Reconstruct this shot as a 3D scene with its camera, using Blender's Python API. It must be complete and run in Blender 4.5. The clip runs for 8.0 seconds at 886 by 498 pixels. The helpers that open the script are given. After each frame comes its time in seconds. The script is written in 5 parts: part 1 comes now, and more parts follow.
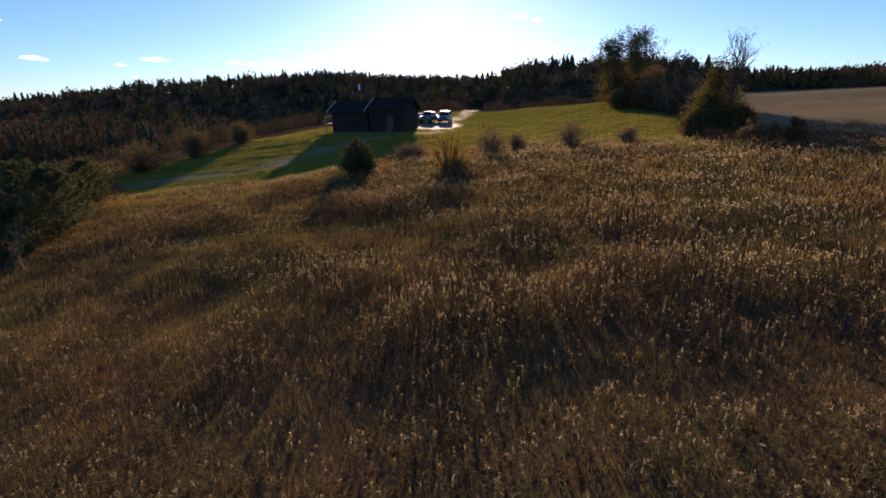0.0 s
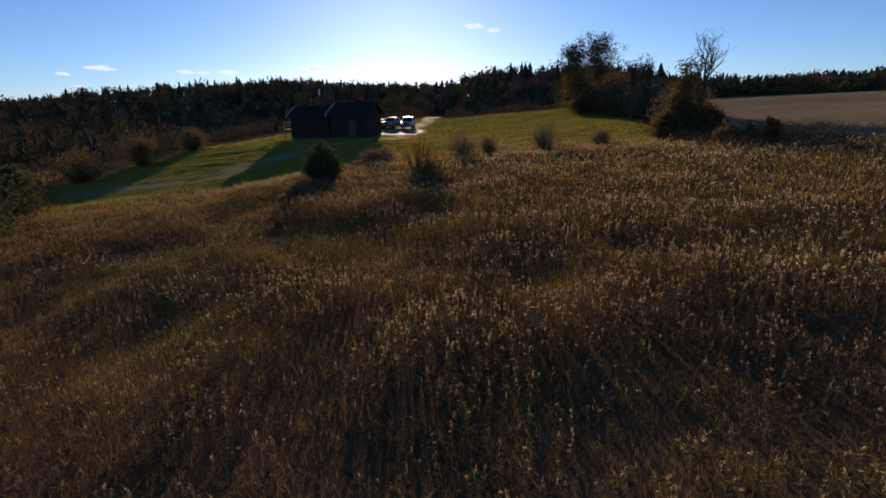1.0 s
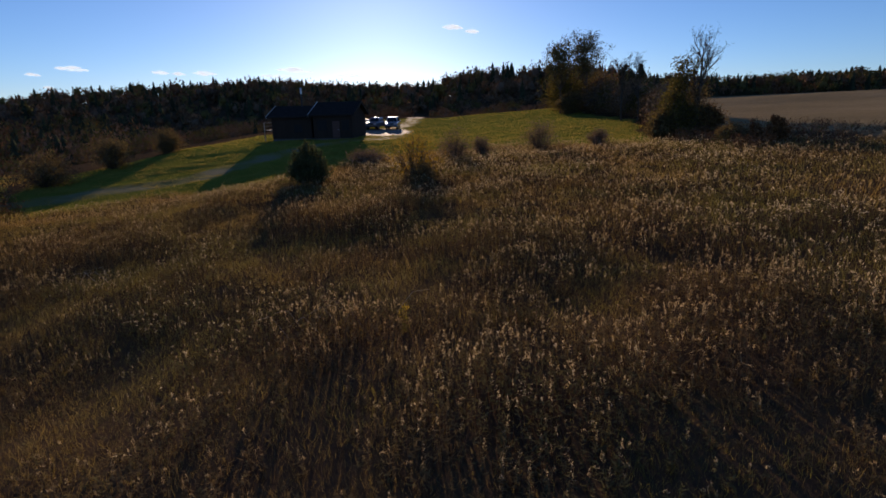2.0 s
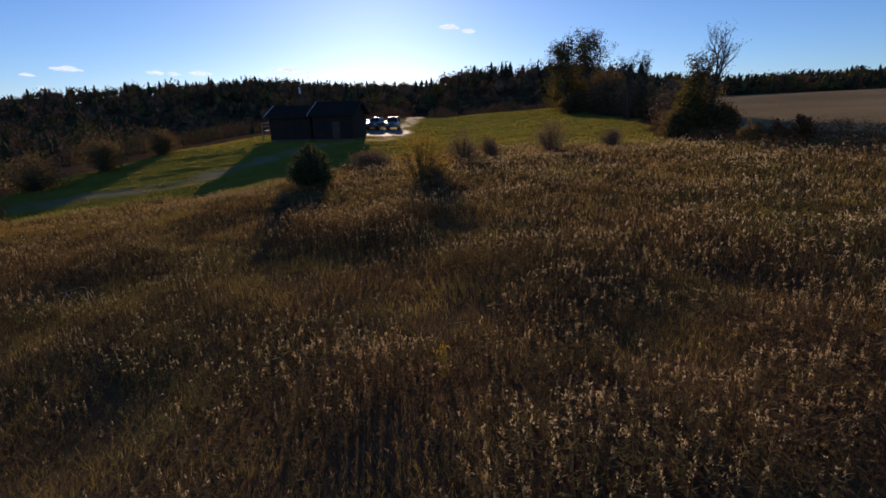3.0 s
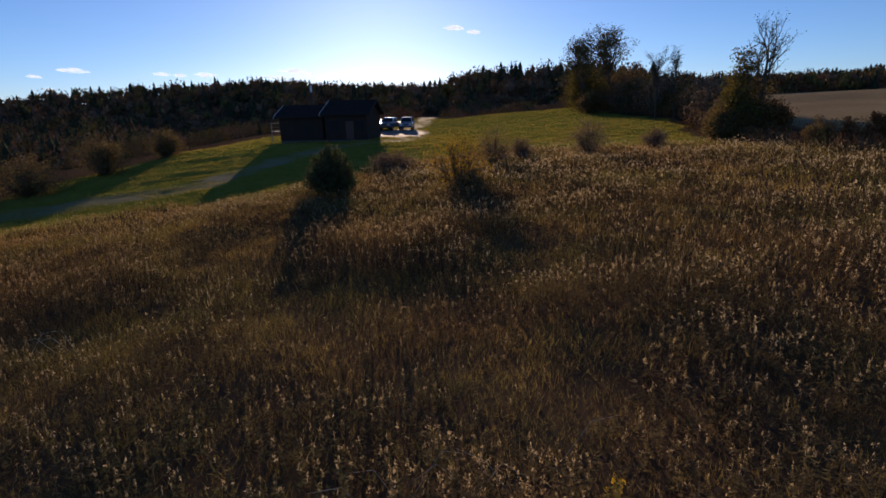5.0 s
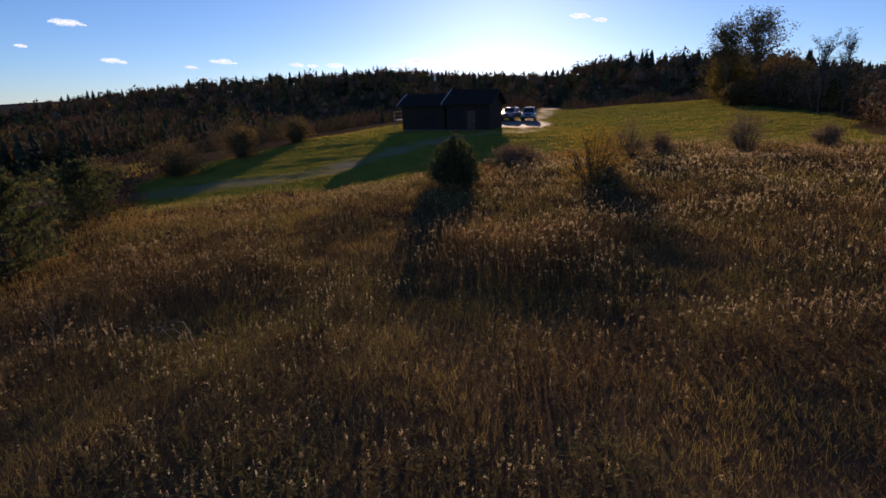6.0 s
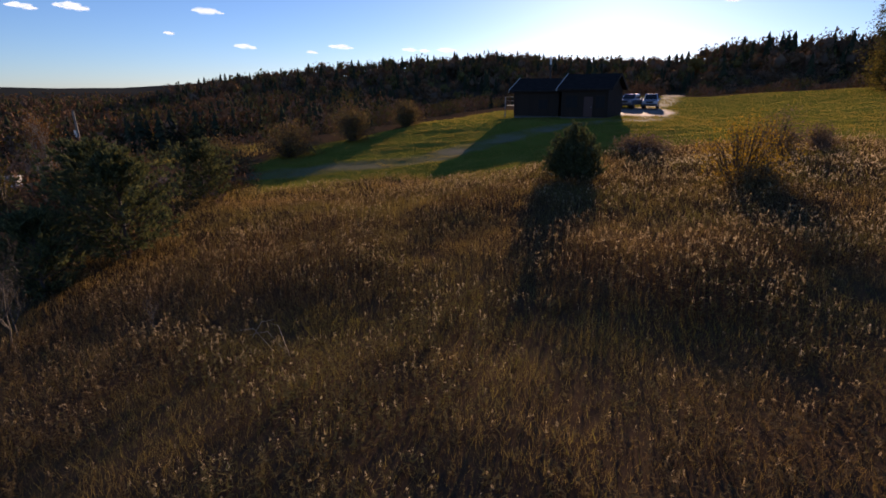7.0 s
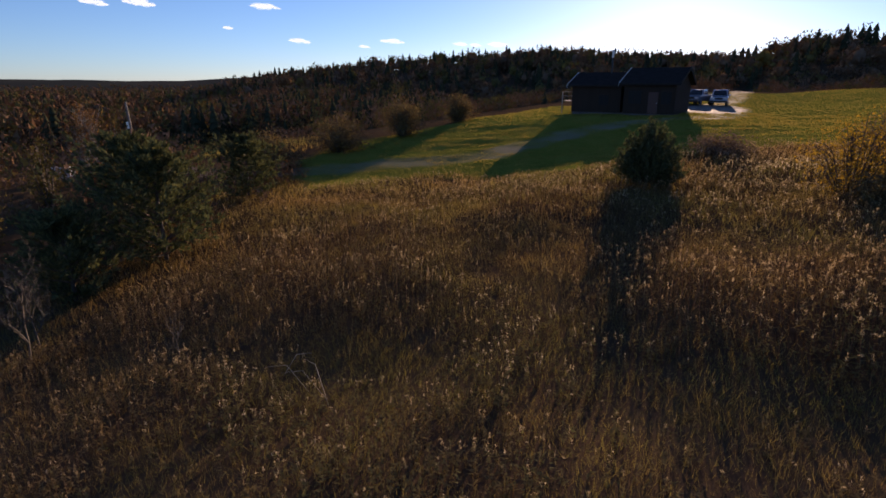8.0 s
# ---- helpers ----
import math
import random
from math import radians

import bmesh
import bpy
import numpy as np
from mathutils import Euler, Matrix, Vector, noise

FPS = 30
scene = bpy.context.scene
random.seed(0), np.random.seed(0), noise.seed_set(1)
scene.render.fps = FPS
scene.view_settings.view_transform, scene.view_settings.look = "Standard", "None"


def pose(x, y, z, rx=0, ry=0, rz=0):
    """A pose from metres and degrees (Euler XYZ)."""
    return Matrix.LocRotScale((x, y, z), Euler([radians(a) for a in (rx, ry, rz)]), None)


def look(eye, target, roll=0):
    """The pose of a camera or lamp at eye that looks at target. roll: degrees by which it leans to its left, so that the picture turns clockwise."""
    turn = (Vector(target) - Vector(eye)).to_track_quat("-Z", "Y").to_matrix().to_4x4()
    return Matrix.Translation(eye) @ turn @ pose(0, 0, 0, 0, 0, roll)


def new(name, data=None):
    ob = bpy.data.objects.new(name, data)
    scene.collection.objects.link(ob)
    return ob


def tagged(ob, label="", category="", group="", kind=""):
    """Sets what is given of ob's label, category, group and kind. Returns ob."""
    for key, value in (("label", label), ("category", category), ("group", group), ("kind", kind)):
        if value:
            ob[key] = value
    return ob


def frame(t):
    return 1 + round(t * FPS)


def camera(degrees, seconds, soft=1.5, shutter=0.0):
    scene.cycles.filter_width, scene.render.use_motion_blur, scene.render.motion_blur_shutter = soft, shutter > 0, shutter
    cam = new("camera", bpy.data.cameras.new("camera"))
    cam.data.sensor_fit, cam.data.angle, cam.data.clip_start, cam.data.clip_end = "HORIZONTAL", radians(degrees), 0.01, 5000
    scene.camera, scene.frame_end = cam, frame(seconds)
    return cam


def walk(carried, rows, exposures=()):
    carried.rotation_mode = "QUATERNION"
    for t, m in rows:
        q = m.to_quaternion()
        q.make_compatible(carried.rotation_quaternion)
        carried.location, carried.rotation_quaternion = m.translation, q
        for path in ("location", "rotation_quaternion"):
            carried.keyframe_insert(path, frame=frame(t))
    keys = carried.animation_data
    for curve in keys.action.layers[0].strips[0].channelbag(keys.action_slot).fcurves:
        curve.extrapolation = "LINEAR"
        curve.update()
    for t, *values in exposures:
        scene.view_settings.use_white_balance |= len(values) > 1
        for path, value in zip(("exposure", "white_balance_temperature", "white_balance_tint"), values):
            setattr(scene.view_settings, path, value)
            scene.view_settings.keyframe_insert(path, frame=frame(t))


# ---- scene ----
import itertools

cam = camera(78.4, 8.0, soft=1.7)
METRES, EYE, TILT, LEAN, TURN = 17.0, 4.8, -12.5, 2.35, 4.3
ROWS = [
    (0.0, 0.0, 0.0, 0.0, 0.07, -2.69, -1.42),
    (0.5, -0.0246, 0.0705, -0.0025, -1.64, -2.08, -0.97),
    (1.0, -0.0493, 0.1403, -0.0045, -4.1, -1.72, -0.32),
    (1.5, -0.0731, 0.2079, -0.0002, -5.51, -1.62, 0.05),
    (3.0, -0.1297, 0.3853, 0.0375, -6.45, -1.64, 0.39),
    (3.5, -0.1493, 0.4421, 0.0464, -7.02, -1.64, 0.53),
    (4.0, -0.1711, 0.4967, 0.0548, -8.19, -1.65, 0.84),
    (5.5, -0.2216, 0.6574, 0.082, -1.64, -1.57, -0.82),
    (6.0, -0.2415, 0.7108, 0.0904, 5.58, -2.73, -2.83),
    (6.5, -0.2618, 0.7625, 0.1003, 12.8, -4.07, -4.7),
    (7.0, -0.288, 0.8152, 0.1085, 16.19, -4.96, -5.64),
    (7.5, -0.3176, 0.8699, 0.1166, 18.99, -5.8, -6.39),
    (8.0, -0.3509, 0.922, 0.1248, 21.07, -6.01, -6.93),
]
EXPOSURES = [(0.0, 0.68, 6750, 25), (0.5, 0.47, 6650, 24), (1.0, 0.18, 6550, 22), (1.5, 0.1, 6500, 22), (4.0, 0.15, 6500, 23), (5.5, 0.2, 6600, 25), (6.5, 0.36, 6850, 28), (8.0, 0.46, 6950, 30)]
walk(cam, [(t, pose(0, 0, EYE, TILT, LEAN, TURN) @ pose(METRES * x, METRES * y, METRES * z, 90 + pitch, roll, yaw)) for t, x, y, z, yaw, pitch, roll in ROWS], EXPOSURES)

# ---- light ----
SUN_BEARING, SUN_UP = 4.6, 10.6  # degrees left of +y, degrees above the horizon
world = bpy.data.worlds.new("autumn_evening_sky")
scene.world = world
world.use_nodes = True
wn = world.node_tree.nodes
wl = world.node_tree.links
sky = wn.new("ShaderNodeTexSky")
sky.sky_type = "NISHITA"
sky.sun_disc = False
sky.sun_elevation = radians(SUN_UP)
sky.sun_rotation = radians(-SUN_BEARING)
sky.altitude = 300
sky.air_density = 0.8
sky.dust_density = 0.18
sky.ozone_density = 5.0
wn["Background"].inputs["Strength"].default_value = 0.11
wl.new(sky.outputs["Color"], wn["Background"].inputs["Color"])

sun_data = bpy.data.lights.new("sun", "SUN")
sun_data.energy = 5.0
sun_data.angle = radians(0.55)
sun_data.color = (1.0, 0.77, 0.53)
sun = new("sun", sun_data)
sb, se = radians(SUN_BEARING), radians(SUN_UP)
sun_way = Vector((-math.sin(sb) * math.cos(se), math.cos(sb) * math.cos(se), math.sin(se)))
sun.matrix_world = look(tuple(sun_way * 200), (0, 0, 0))

# ---- materials ----
def material(name):
    m = bpy.data.materials.new(name)
    m.use_nodes = True
    return m, m.node_tree.nodes, m.node_tree.links, m.node_tree.nodes["Principled BSDF"]


def ramp(nodes, stops):
    r = nodes.new("ShaderNodeValToRGB")
    el = r.color_ramp.elements
    while len(el) < len(stops):
        el.new(0.5)
    for e, (p, c) in zip(el, stops):
        e.position, e.color = p, (*c, 1)
    return r


def noise_node(nodes, links, scale, detail=4, rough=0.6, coord="Object"):
    tc = nodes.new("ShaderNodeTexCoord")
    n = nodes.new("ShaderNodeTexNoise")
    n.inputs["Scale"].default_value = scale
    n.inputs["Detail"].default_value = detail
    n.inputs["Roughness"].default_value = rough
    links.new(tc.outputs[coord], n.inputs["Vector"])
    return n


def mix_colour(nodes, links, fac, a, b, mode="MIX"):
    m = nodes.new("ShaderNodeMix")
    m.data_type, m.blend_type = "RGBA", mode
    for sock, v in ((m.inputs[0], fac), (m.inputs[6], a), (m.inputs[7], b)):
        if isinstance(v, (int, float)):
            sock.default_value = v
        elif isinstance(v, tuple):
            sock.default_value = (*v, 1)
        else:
            links.new(v, sock)
    return m.outputs[2]


def surface(name, stops, scale, rough=0.8, fine=8.0, bump=0.3, metal=0.0, bump_dist=0.02, coord="Object", spec=0.4):
    """A plain solid: a colour ramp over two scales of noise, with a fine relief."""
    m, n, l, p = material(name)
    big = noise_node(n, l, scale, 5, coord=coord)
    small = noise_node(n, l, scale * fine, 6, 0.7, coord=coord)
    mixf = n.new("ShaderNodeMix")
    mixf.inputs[0].default_value = 0.45
    l.new(big.outputs["Fac"], mixf.inputs[2])
    l.new(small.outputs["Fac"], mixf.inputs[3])
    r = ramp(n, stops)
    l.new(mixf.outputs[0], r.inputs["Fac"])
    l.new(r.outputs["Color"], p.inputs["Base Color"])
    b = n.new("ShaderNodeBump")
    b.inputs["Strength"].default_value, b.inputs["Distance"].default_value = bump, bump_dist
    l.new(small.outputs["Fac"], b.inputs["Height"])
    l.new(b.outputs["Normal"], p.inputs["Normal"])
    p.inputs["Roughness"].default_value = rough
    p.inputs["Metallic"].default_value = metal
    p.inputs["Specular IOR Level"].default_value = spec
    return m


def foliage(name, stops, patch=None, patch_scale=0.12, translucency=0.45, rough=0.75, tint=(1.0, 0.92, 0.62), spec=0.0, clump=0.0):
    """Leaves and stalks: each island takes its own colour off the ramp, or one that a whole plant shares (clump: how finely plants differ); patches shift it over the land; light passes through."""
    m, n, l, p = material(name)
    geo = n.new("ShaderNodeNewGeometry")
    r = ramp(n, stops)
    if clump:
        plant = noise_node(n, l, clump, 2, 0.5)
        wide = n.new("ShaderNodeMapRange")
        wide.inputs["From Min"].default_value, wide.inputs["From Max"].default_value = 0.3, 0.7
        l.new(plant.outputs["Fac"], wide.inputs["Value"])
        own = n.new("ShaderNodeMix")
        own.inputs[0].default_value = 0.35
        l.new(wide.outputs["Result"], own.inputs[2])
        l.new(geo.outputs["Random Per Island"], own.inputs[3])
        l.new(own.outputs[0], r.inputs["Fac"])
    else:
        l.new(geo.outputs["Random Per Island"], r.inputs["Fac"])
    col = r.outputs["Color"]
    if patch:
        nz = noise_node(n, l, patch_scale, 3, 0.55)
        pr = ramp(n, patch)
        l.new(nz.outputs["Fac"], pr.inputs["Fac"])
        col = mix_colour(n, l, 0.55, col, pr.outputs["Color"])
    l.new(col, p.inputs["Base Color"])
    p.inputs["Roughness"].default_value = rough
    p.inputs["Specular IOR Level"].default_value = spec
    tr = n.new("ShaderNodeBsdfTranslucent")
    l.new(mix_colour(n, l, 1.0, col, tint, "MULTIPLY"), tr.inputs["Color"])
    ms = n.new("ShaderNodeMixShader")
    ms.inputs[0].default_value = translucency
    l.new(p.outputs[0], ms.inputs[1])
    l.new(tr.outputs[0], ms.inputs[2])
    l.new(ms.outputs[0], n["Material Output"].inputs["Surface"])
    return m


def paint(name, colour, rough=0.35, metal=0.0, spec=0.5, coat=0.0):
    m, n, l, p = material(name)
    nz = noise_node(n, l, 6.0, 4)
    dark = tuple(c * 0.82 for c in colour)
    l.new(mix_colour(n, l, nz.outputs["Fac"], dark, colour), p.inputs["Base Color"])
    p.inputs["Roughness"].default_value, p.inputs["Metallic"].default_value = rough, metal
    p.inputs["Specular IOR Level"].default_value = spec
    p.inputs["Coat Weight"].default_value = coat
    return m


HEAD = foliage("dry_goldenrod_fluff", [(0.0, (0.157, 0.112, 0.067)), (0.4, (0.283, 0.212, 0.131)), (0.7, (0.506, 0.413, 0.270)), (1.0, (0.800, 0.750, 0.581))],
               [(0.35, (0.334, 0.223, 0.111)), (0.5, (0.421, 0.329, 0.194)), (0.68, (0.573, 0.497, 0.355))], 0.16, translucency=0.58, tint=(1.0, 0.95, 0.82), clump=5.0)
STALK = foliage("dry_stalk_and_leaf", [(0.0, (0.097, 0.067, 0.043)), (0.35, (0.167, 0.114, 0.066)), (0.65, (0.249, 0.173, 0.091)), (0.85, (0.201, 0.186, 0.080)), (1.0, (0.168, 0.187, 0.073))],
                [(0.34, (0.182, 0.125, 0.069)), (0.48, (0.159, 0.135, 0.065)), (0.58, (0.134, 0.149, 0.060))], 0.16, translucency=0.45, clump=2.5)
STRAW = foliage("meadow_grass_blade", [(0.0, (0.135, 0.098, 0.044)), (0.4, (0.217, 0.161, 0.067)), (0.75, (0.301, 0.232, 0.096)), (1.0, (0.170, 0.168, 0.055))],
                [(0.34, (0.257, 0.168, 0.070)), (0.48, (0.198, 0.160, 0.061)), (0.58, (0.145, 0.156, 0.047))], 0.16, translucency=0.48, clump=1.6)
LAWN = foliage("lawn_blade", [(0.0, (0.142, 0.150, 0.041)), (0.5, (0.236, 0.220, 0.055)), (0.85, (0.330, 0.260, 0.076)), (1.0, (0.401, 0.270, 0.103))],
               [(0.35, (0.153, 0.170, 0.044)), (0.6, (0.319, 0.240, 0.071))], 0.3, translucency=0.5, clump=0.9)
PINE = foliage("pine_needles", [(0.0, (0.05, 0.065, 0.038)), (0.5, (0.09, 0.11, 0.055)), (1.0, (0.16, 0.17, 0.08))], translucency=0.3)
RUSSET = foliage("russet_leaves", [(0.0, (0.103, 0.058, 0.032)), (0.4, (0.18, 0.096, 0.045)), (0.8, (0.257, 0.135, 0.051)), (1.0, (0.308, 0.193, 0.051))], translucency=0.32)
OLIVE = foliage("olive_leaves", [(0.0, (0.06, 0.062, 0.024)), (0.5, (0.11, 0.098, 0.032)), (1.0, (0.20, 0.155, 0.045))], translucency=0.33)
POPLAR = foliage("poplar_leaves", [(0.0, (0.045, 0.05, 0.028)), (0.5, (0.08, 0.08, 0.04)), (1.0, (0.15, 0.135, 0.06))], translucency=0.25)
YELLOW = foliage("yellow_leaves", [(0.0, (0.14, 0.10, 0.02)), (0.5, (0.27, 0.18, 0.03)), (1.0, (0.38, 0.25, 0.04))], translucency=0.5)
GREY_TWIG = foliage("grey_twigs", [(0.0, (0.112, 0.08, 0.061)), (0.5, (0.192, 0.136, 0.096)), (1.0, (0.288, 0.216, 0.16))], translucency=0.25)
RED_LEAF = foliage("red_brown_leaves", [(0.0, (0.13, 0.06, 0.035)), (0.5, (0.22, 0.105, 0.05)), (1.0, (0.3, 0.16, 0.07))], translucency=0.35)
BUSH_BROWN = foliage("browning_bush_leaves", [(0.0, (0.09, 0.07, 0.045)), (0.5, (0.15, 0.115, 0.06)), (1.0, (0.23, 0.175, 0.075))], translucency=0.32)
BLOOM = foliage("yellow_bloom", [(0.0, (0.45, 0.30, 0.02)), (1.0, (0.70, 0.50, 0.04))], translucency=0.5)
PALE_STALK = surface("weathered_stalk", [(0.3, (0.28, 0.23, 0.16)), (0.7, (0.48, 0.42, 0.33))], 6.0, 0.8)
STEM = foliage("dark_stem", [(0.0, (0.055, 0.032, 0.021)), (0.6, (0.099, 0.058, 0.036)), (1.0, (0.155, 0.098, 0.056))], translucency=0.1)
DARK_TWIG = foliage("dark_twigs", [(0.0, (0.03, 0.024, 0.018)), (0.6, (0.06, 0.048, 0.032)), (1.0, (0.11, 0.085, 0.045))], translucency=0.1)
BARK = surface("bark", [(0.3, (0.035, 0.027, 0.02)), (0.7, (0.13, 0.105, 0.08))], 3.0, 0.9, bump=0.8)
DEAD_BARK = surface("dead_wood", [(0.3, (0.05, 0.04, 0.03)), (0.7, (0.12, 0.1, 0.075))], 4.0, 0.85, bump=0.5)
PALE_BARK = surface("pale_bark", [(0.3, (0.12, 0.10, 0.08)), (0.7, (0.3, 0.27, 0.22))], 3.0, 0.85, bump=0.6)
FAR_GREEN = foliage("far_evergreen", [(0.0, (0.041, 0.048, 0.027)), (0.5, (0.050, 0.056, 0.031)), (1.0, (0.062, 0.066, 0.036))], translucency=0.06)
FAR_BROWN = foliage("far_brown_crown", [(0.0, (0.118, 0.068, 0.040)), (0.5, (0.152, 0.086, 0.048)), (1.0, (0.186, 0.102, 0.050))], translucency=0.06)
FAR_OLIVE = foliage("far_olive_crown", [(0.0, (0.095, 0.083, 0.034)), (0.5, (0.122, 0.102, 0.036)), (1.0, (0.155, 0.122, 0.042))], translucency=0.06)
FAR_GOLD = foliage("far_gold_crown", [(0.0, (0.156, 0.101, 0.030)), (0.5, (0.190, 0.122, 0.035)), (1.0, (0.224, 0.149, 0.040))], translucency=0.06)
FAR_GREY = foliage("far_leafless_crown", [(0.0, (0.140, 0.091, 0.062)), (0.5, (0.169, 0.109, 0.071)), (1.0, (0.204, 0.133, 0.086))], translucency=0.06)

# ---- the land ----
def ss(v, a, b):
    u = np.clip((np.asarray(v, float) - a) / (b - a), 0, 1)
    return u * u * (3 - 2 * u)


def wave(x, y, size, seed):
    """Smooth rolling relief, about -1 to 1, made of a few crossed waves."""
    r = np.random.RandomState(seed)
    out = 0
    for k in range(6):
        a, ph, f = r.uniform(0, math.tau), r.uniform(0, math.tau), r.uniform(0.6, 1.7) / size
        out = out + np.sin((x * math.cos(a) + y * math.sin(a)) * f * math.tau + ph)
    return out / 3.2


def land(x, y):
    """Height of the ground at (x, y)."""
    x, y = np.asarray(x, float), np.asarray(y, float)
    z = 0.055 * np.clip(x, -10, 30) + 0.02 * np.clip(x + 10, -25, 0) + 0.03 * np.clip(x - 30, 0, 90)
    z = z + 0.012 * np.clip(y - 20, -20, 110)
    z = z - 3.0 * np.exp(-((x + 30) / 14) ** 2 - ((y - 14) / 13) ** 2)
    # the lawn: a dip by the lane, then an even rise to the house
    u = np.clip((y - 43) / 24, 0, 1)
    rise = (-1.15 + 2.1 * (0.75 * u + 0.25 * ss(u, 0, 1))) * np.exp(-(np.clip(43 - y, 0, 90) / 12) ** 2)
    z = z + np.minimum(rise, 0) * ss(x, -46, -33) * (1 - ss(x, -20, -11)) + np.maximum(rise, 0) * ss(x, -40, -26) * (1 - ss(x, -12, 2))
    z = z + 0.25 * ss(y, 72, 98) * ss(x, -30, -10) + 1.1 * ss(y, 95, 130) * ss(x, -40, 0)
    z = z - 0.5 * np.exp(-((x - 21) / 12) ** 2 - ((y - 62) / 12) ** 2)
    z = z - 5.5 * ss(-x, 37, 62) * (1 - 0.9 * ss(y, 60, 260))
    z = z + 6.0 * ss(y, 165, 235) * ss(x, -12, 22) * (1 - ss(x, 60, 130)) - 1.6 * ss(y, 128, 150) * ss(x, -30, 10) * (1 - ss(x, 40, 60))
    z = z + 3.5 * ss(y, 165, 230) * ss(x, 110, 160)
    # wooded ridge, far rolling land
    along = np.where(x < -105, (x + 105) / 135.0, (x + 105) / 110.0)
    z = z + 15.0 * np.exp(-along ** 2) * ss(y, 150, 300) * (1 - 0.6 * ss(y, 340, 700))
    z = z - 8.0 * ss(np.hypot(x, y), 100, 280) * ss(np.arctan2(-x, np.maximum(y, 1.0)), 0.72, 0.90)
    far = ss(np.hypot(x, y), 500, 2200)
    z = z + far * (9 + 6 * wave(x, y, 1500, 4)) * (1 - 0.4 * ss(y, 900, 2500))
    z = z + (13 + 7 * wave(x, y, 520, 63)) * ss(np.hypot(x, y), 1000, 2000) * ss(np.arctan2(-x, np.maximum(y, 1.0)), 0.5, 0.7)
    calm = 1 - 0.8 * ss(y, 34, 46)
    z = z + (0.045 * wave(x, y * 1.7, 5.0, 61) + 0.03 * wave(x, y * 1.5, 2.4, 62)) * ss(y, 43, 50) * (1 - ss(y, 105, 130))
    z = z + (0.10 * wave(x, y, 9.0, 2) + 0.05 * wave(x, y, 3.1, 3)) * calm * (1 - ss(np.hypot(x, y), 60, 120))
    return z


def grid_lines(stops):
    out = [stops[0][0]]
    for (a, step), (b, _) in zip(stops, stops[1:]):
        n = max(1, round((b - a) / step))
        out += list(np.linspace(a, b, n + 1)[1:])
    return np.array(out)


def tri_mesh(name, verts, faces, mats, index=None, smooth=False):
    me = bpy.data.meshes.new(name)
    verts, faces = np.ascontiguousarray(verts, np.float32), np.ascontiguousarray(faces, np.int32)
    k = faces.shape[1]
    me.vertices.add(len(verts))
    me.vertices.foreach_set("co", verts.ravel())
    me.loops.add(faces.size)
    me.loops.foreach_set("vertex_index", faces.ravel())
    me.polygons.add(len(faces))
    me.polygons.foreach_set("loop_start", np.arange(0, faces.size, k, dtype=np.int32))
    for m in mats:
        me.materials.append(m)
    if index is not None:
        me.polygons.foreach_set("material_index", np.ascontiguousarray(index, np.int32))
    if smooth:
        me.polygons.foreach_set("use_smooth", np.ones(len(faces), bool))
    me.update(calc_edges=True)
    return me


# plan lines: where the tall meadow ends and the mown lawn begins, the lane, the gravel yard
EDGE = [(-50, -30), (-29, 4), (-22.5, 18), (-22, 28), (-24.5, 34), (-26.5, 39), (-25, 42.3), (-22, 44.5), (-17, 44), (-13, 43.5), (-10, 47), (-7, 52), (-2, 54.5), (3, 56), (8, 55.5), (13, 52.5), (17, 50.5), (21, 46), (26, 40), (60, 20), (90, -30)]
LANE = [(-52, 28), (-42, 36), (-34, 42), (-30.1, 44.6), (-28, 46), (-25.5, 47.6), (-23, 49.2), (-21, 51.2), (-19.2, 55), (-16.8, 60.5), (-13.4, 65.5), (-9.6, 69.5), (-6.9, 73.5), (-6.2, 79), (-6.6, 86), (-7.5, 94), (-5, 112), (-3, 150), (5, 230)]


def line_distance(px, py, line):
    """Distance from each point to the plan line, and on which side of it the point lies (left positive)."""
    best, side = np.full(np.shape(px), 1e9), np.zeros(np.shape(px))
    for (ax, ay), (bx, by) in zip(line, line[1:]):
        dx, dy = bx - ax, by - ay
        u = np.clip(((px - ax) * dx + (py - ay) * dy) / (dx * dx + dy * dy), 0, 1)
        ex, ey = px - ax - u * dx, py - ay - u * dy
        d = np.hypot(ex, ey)
        s = dx * (py - ay) - dy * (px - ax)
        near = d < best - 1e-9
        best, side = np.where(near, d, best), np.where(near, s, side)
    return best, np.sign(side)


def beyond_edge(x, y):
    """Metres past the meadow's far edge: positive on the lawn, negative in the meadow."""
    d, s = line_distance(x, y, EDGE)
    return d * s


def hedge_line(y):
    """Where the thicket closes the lawn on its far side: x for each y."""
    return np.interp(y, [40, 56, 61.6, 72, 82, 97, 121, 140], [16, 19.5, 20.9, 24.5, 27.0, 27.2, 27.4, 26.0])


def lawn_cover(x, y):
    b = beyond_edge(x, y) + 0.7 * wave(x, y, 7, 8) + 0.4 * wave(x, y, 2.3, 9)
    west = x + 31.5 + 1.5 * wave(x, y, 11, 12) + np.clip(62 - y, 0, 60) * 0.16 - np.clip(y - 62, 0, 40) * 0.12
    west = np.minimum(west, x + 29.0 + np.clip(y - 40.5, -30, 8) * 1.0 + 0.6 * wave(x, y, 5, 15))
    hedge = hedge_line(y) + 0.8 * wave(x, y, 9, 13) - x
    north = 128 - y + 3 * wave(x, y, 25, 14) - np.clip(10 - x, 0, 60) * 0.35
    return ss(b, -0.3, 0.7) * ss(west, -0.5, 0.8) * ss(hedge, -0.5, 0.8) * ss(north, -1, 1.5)


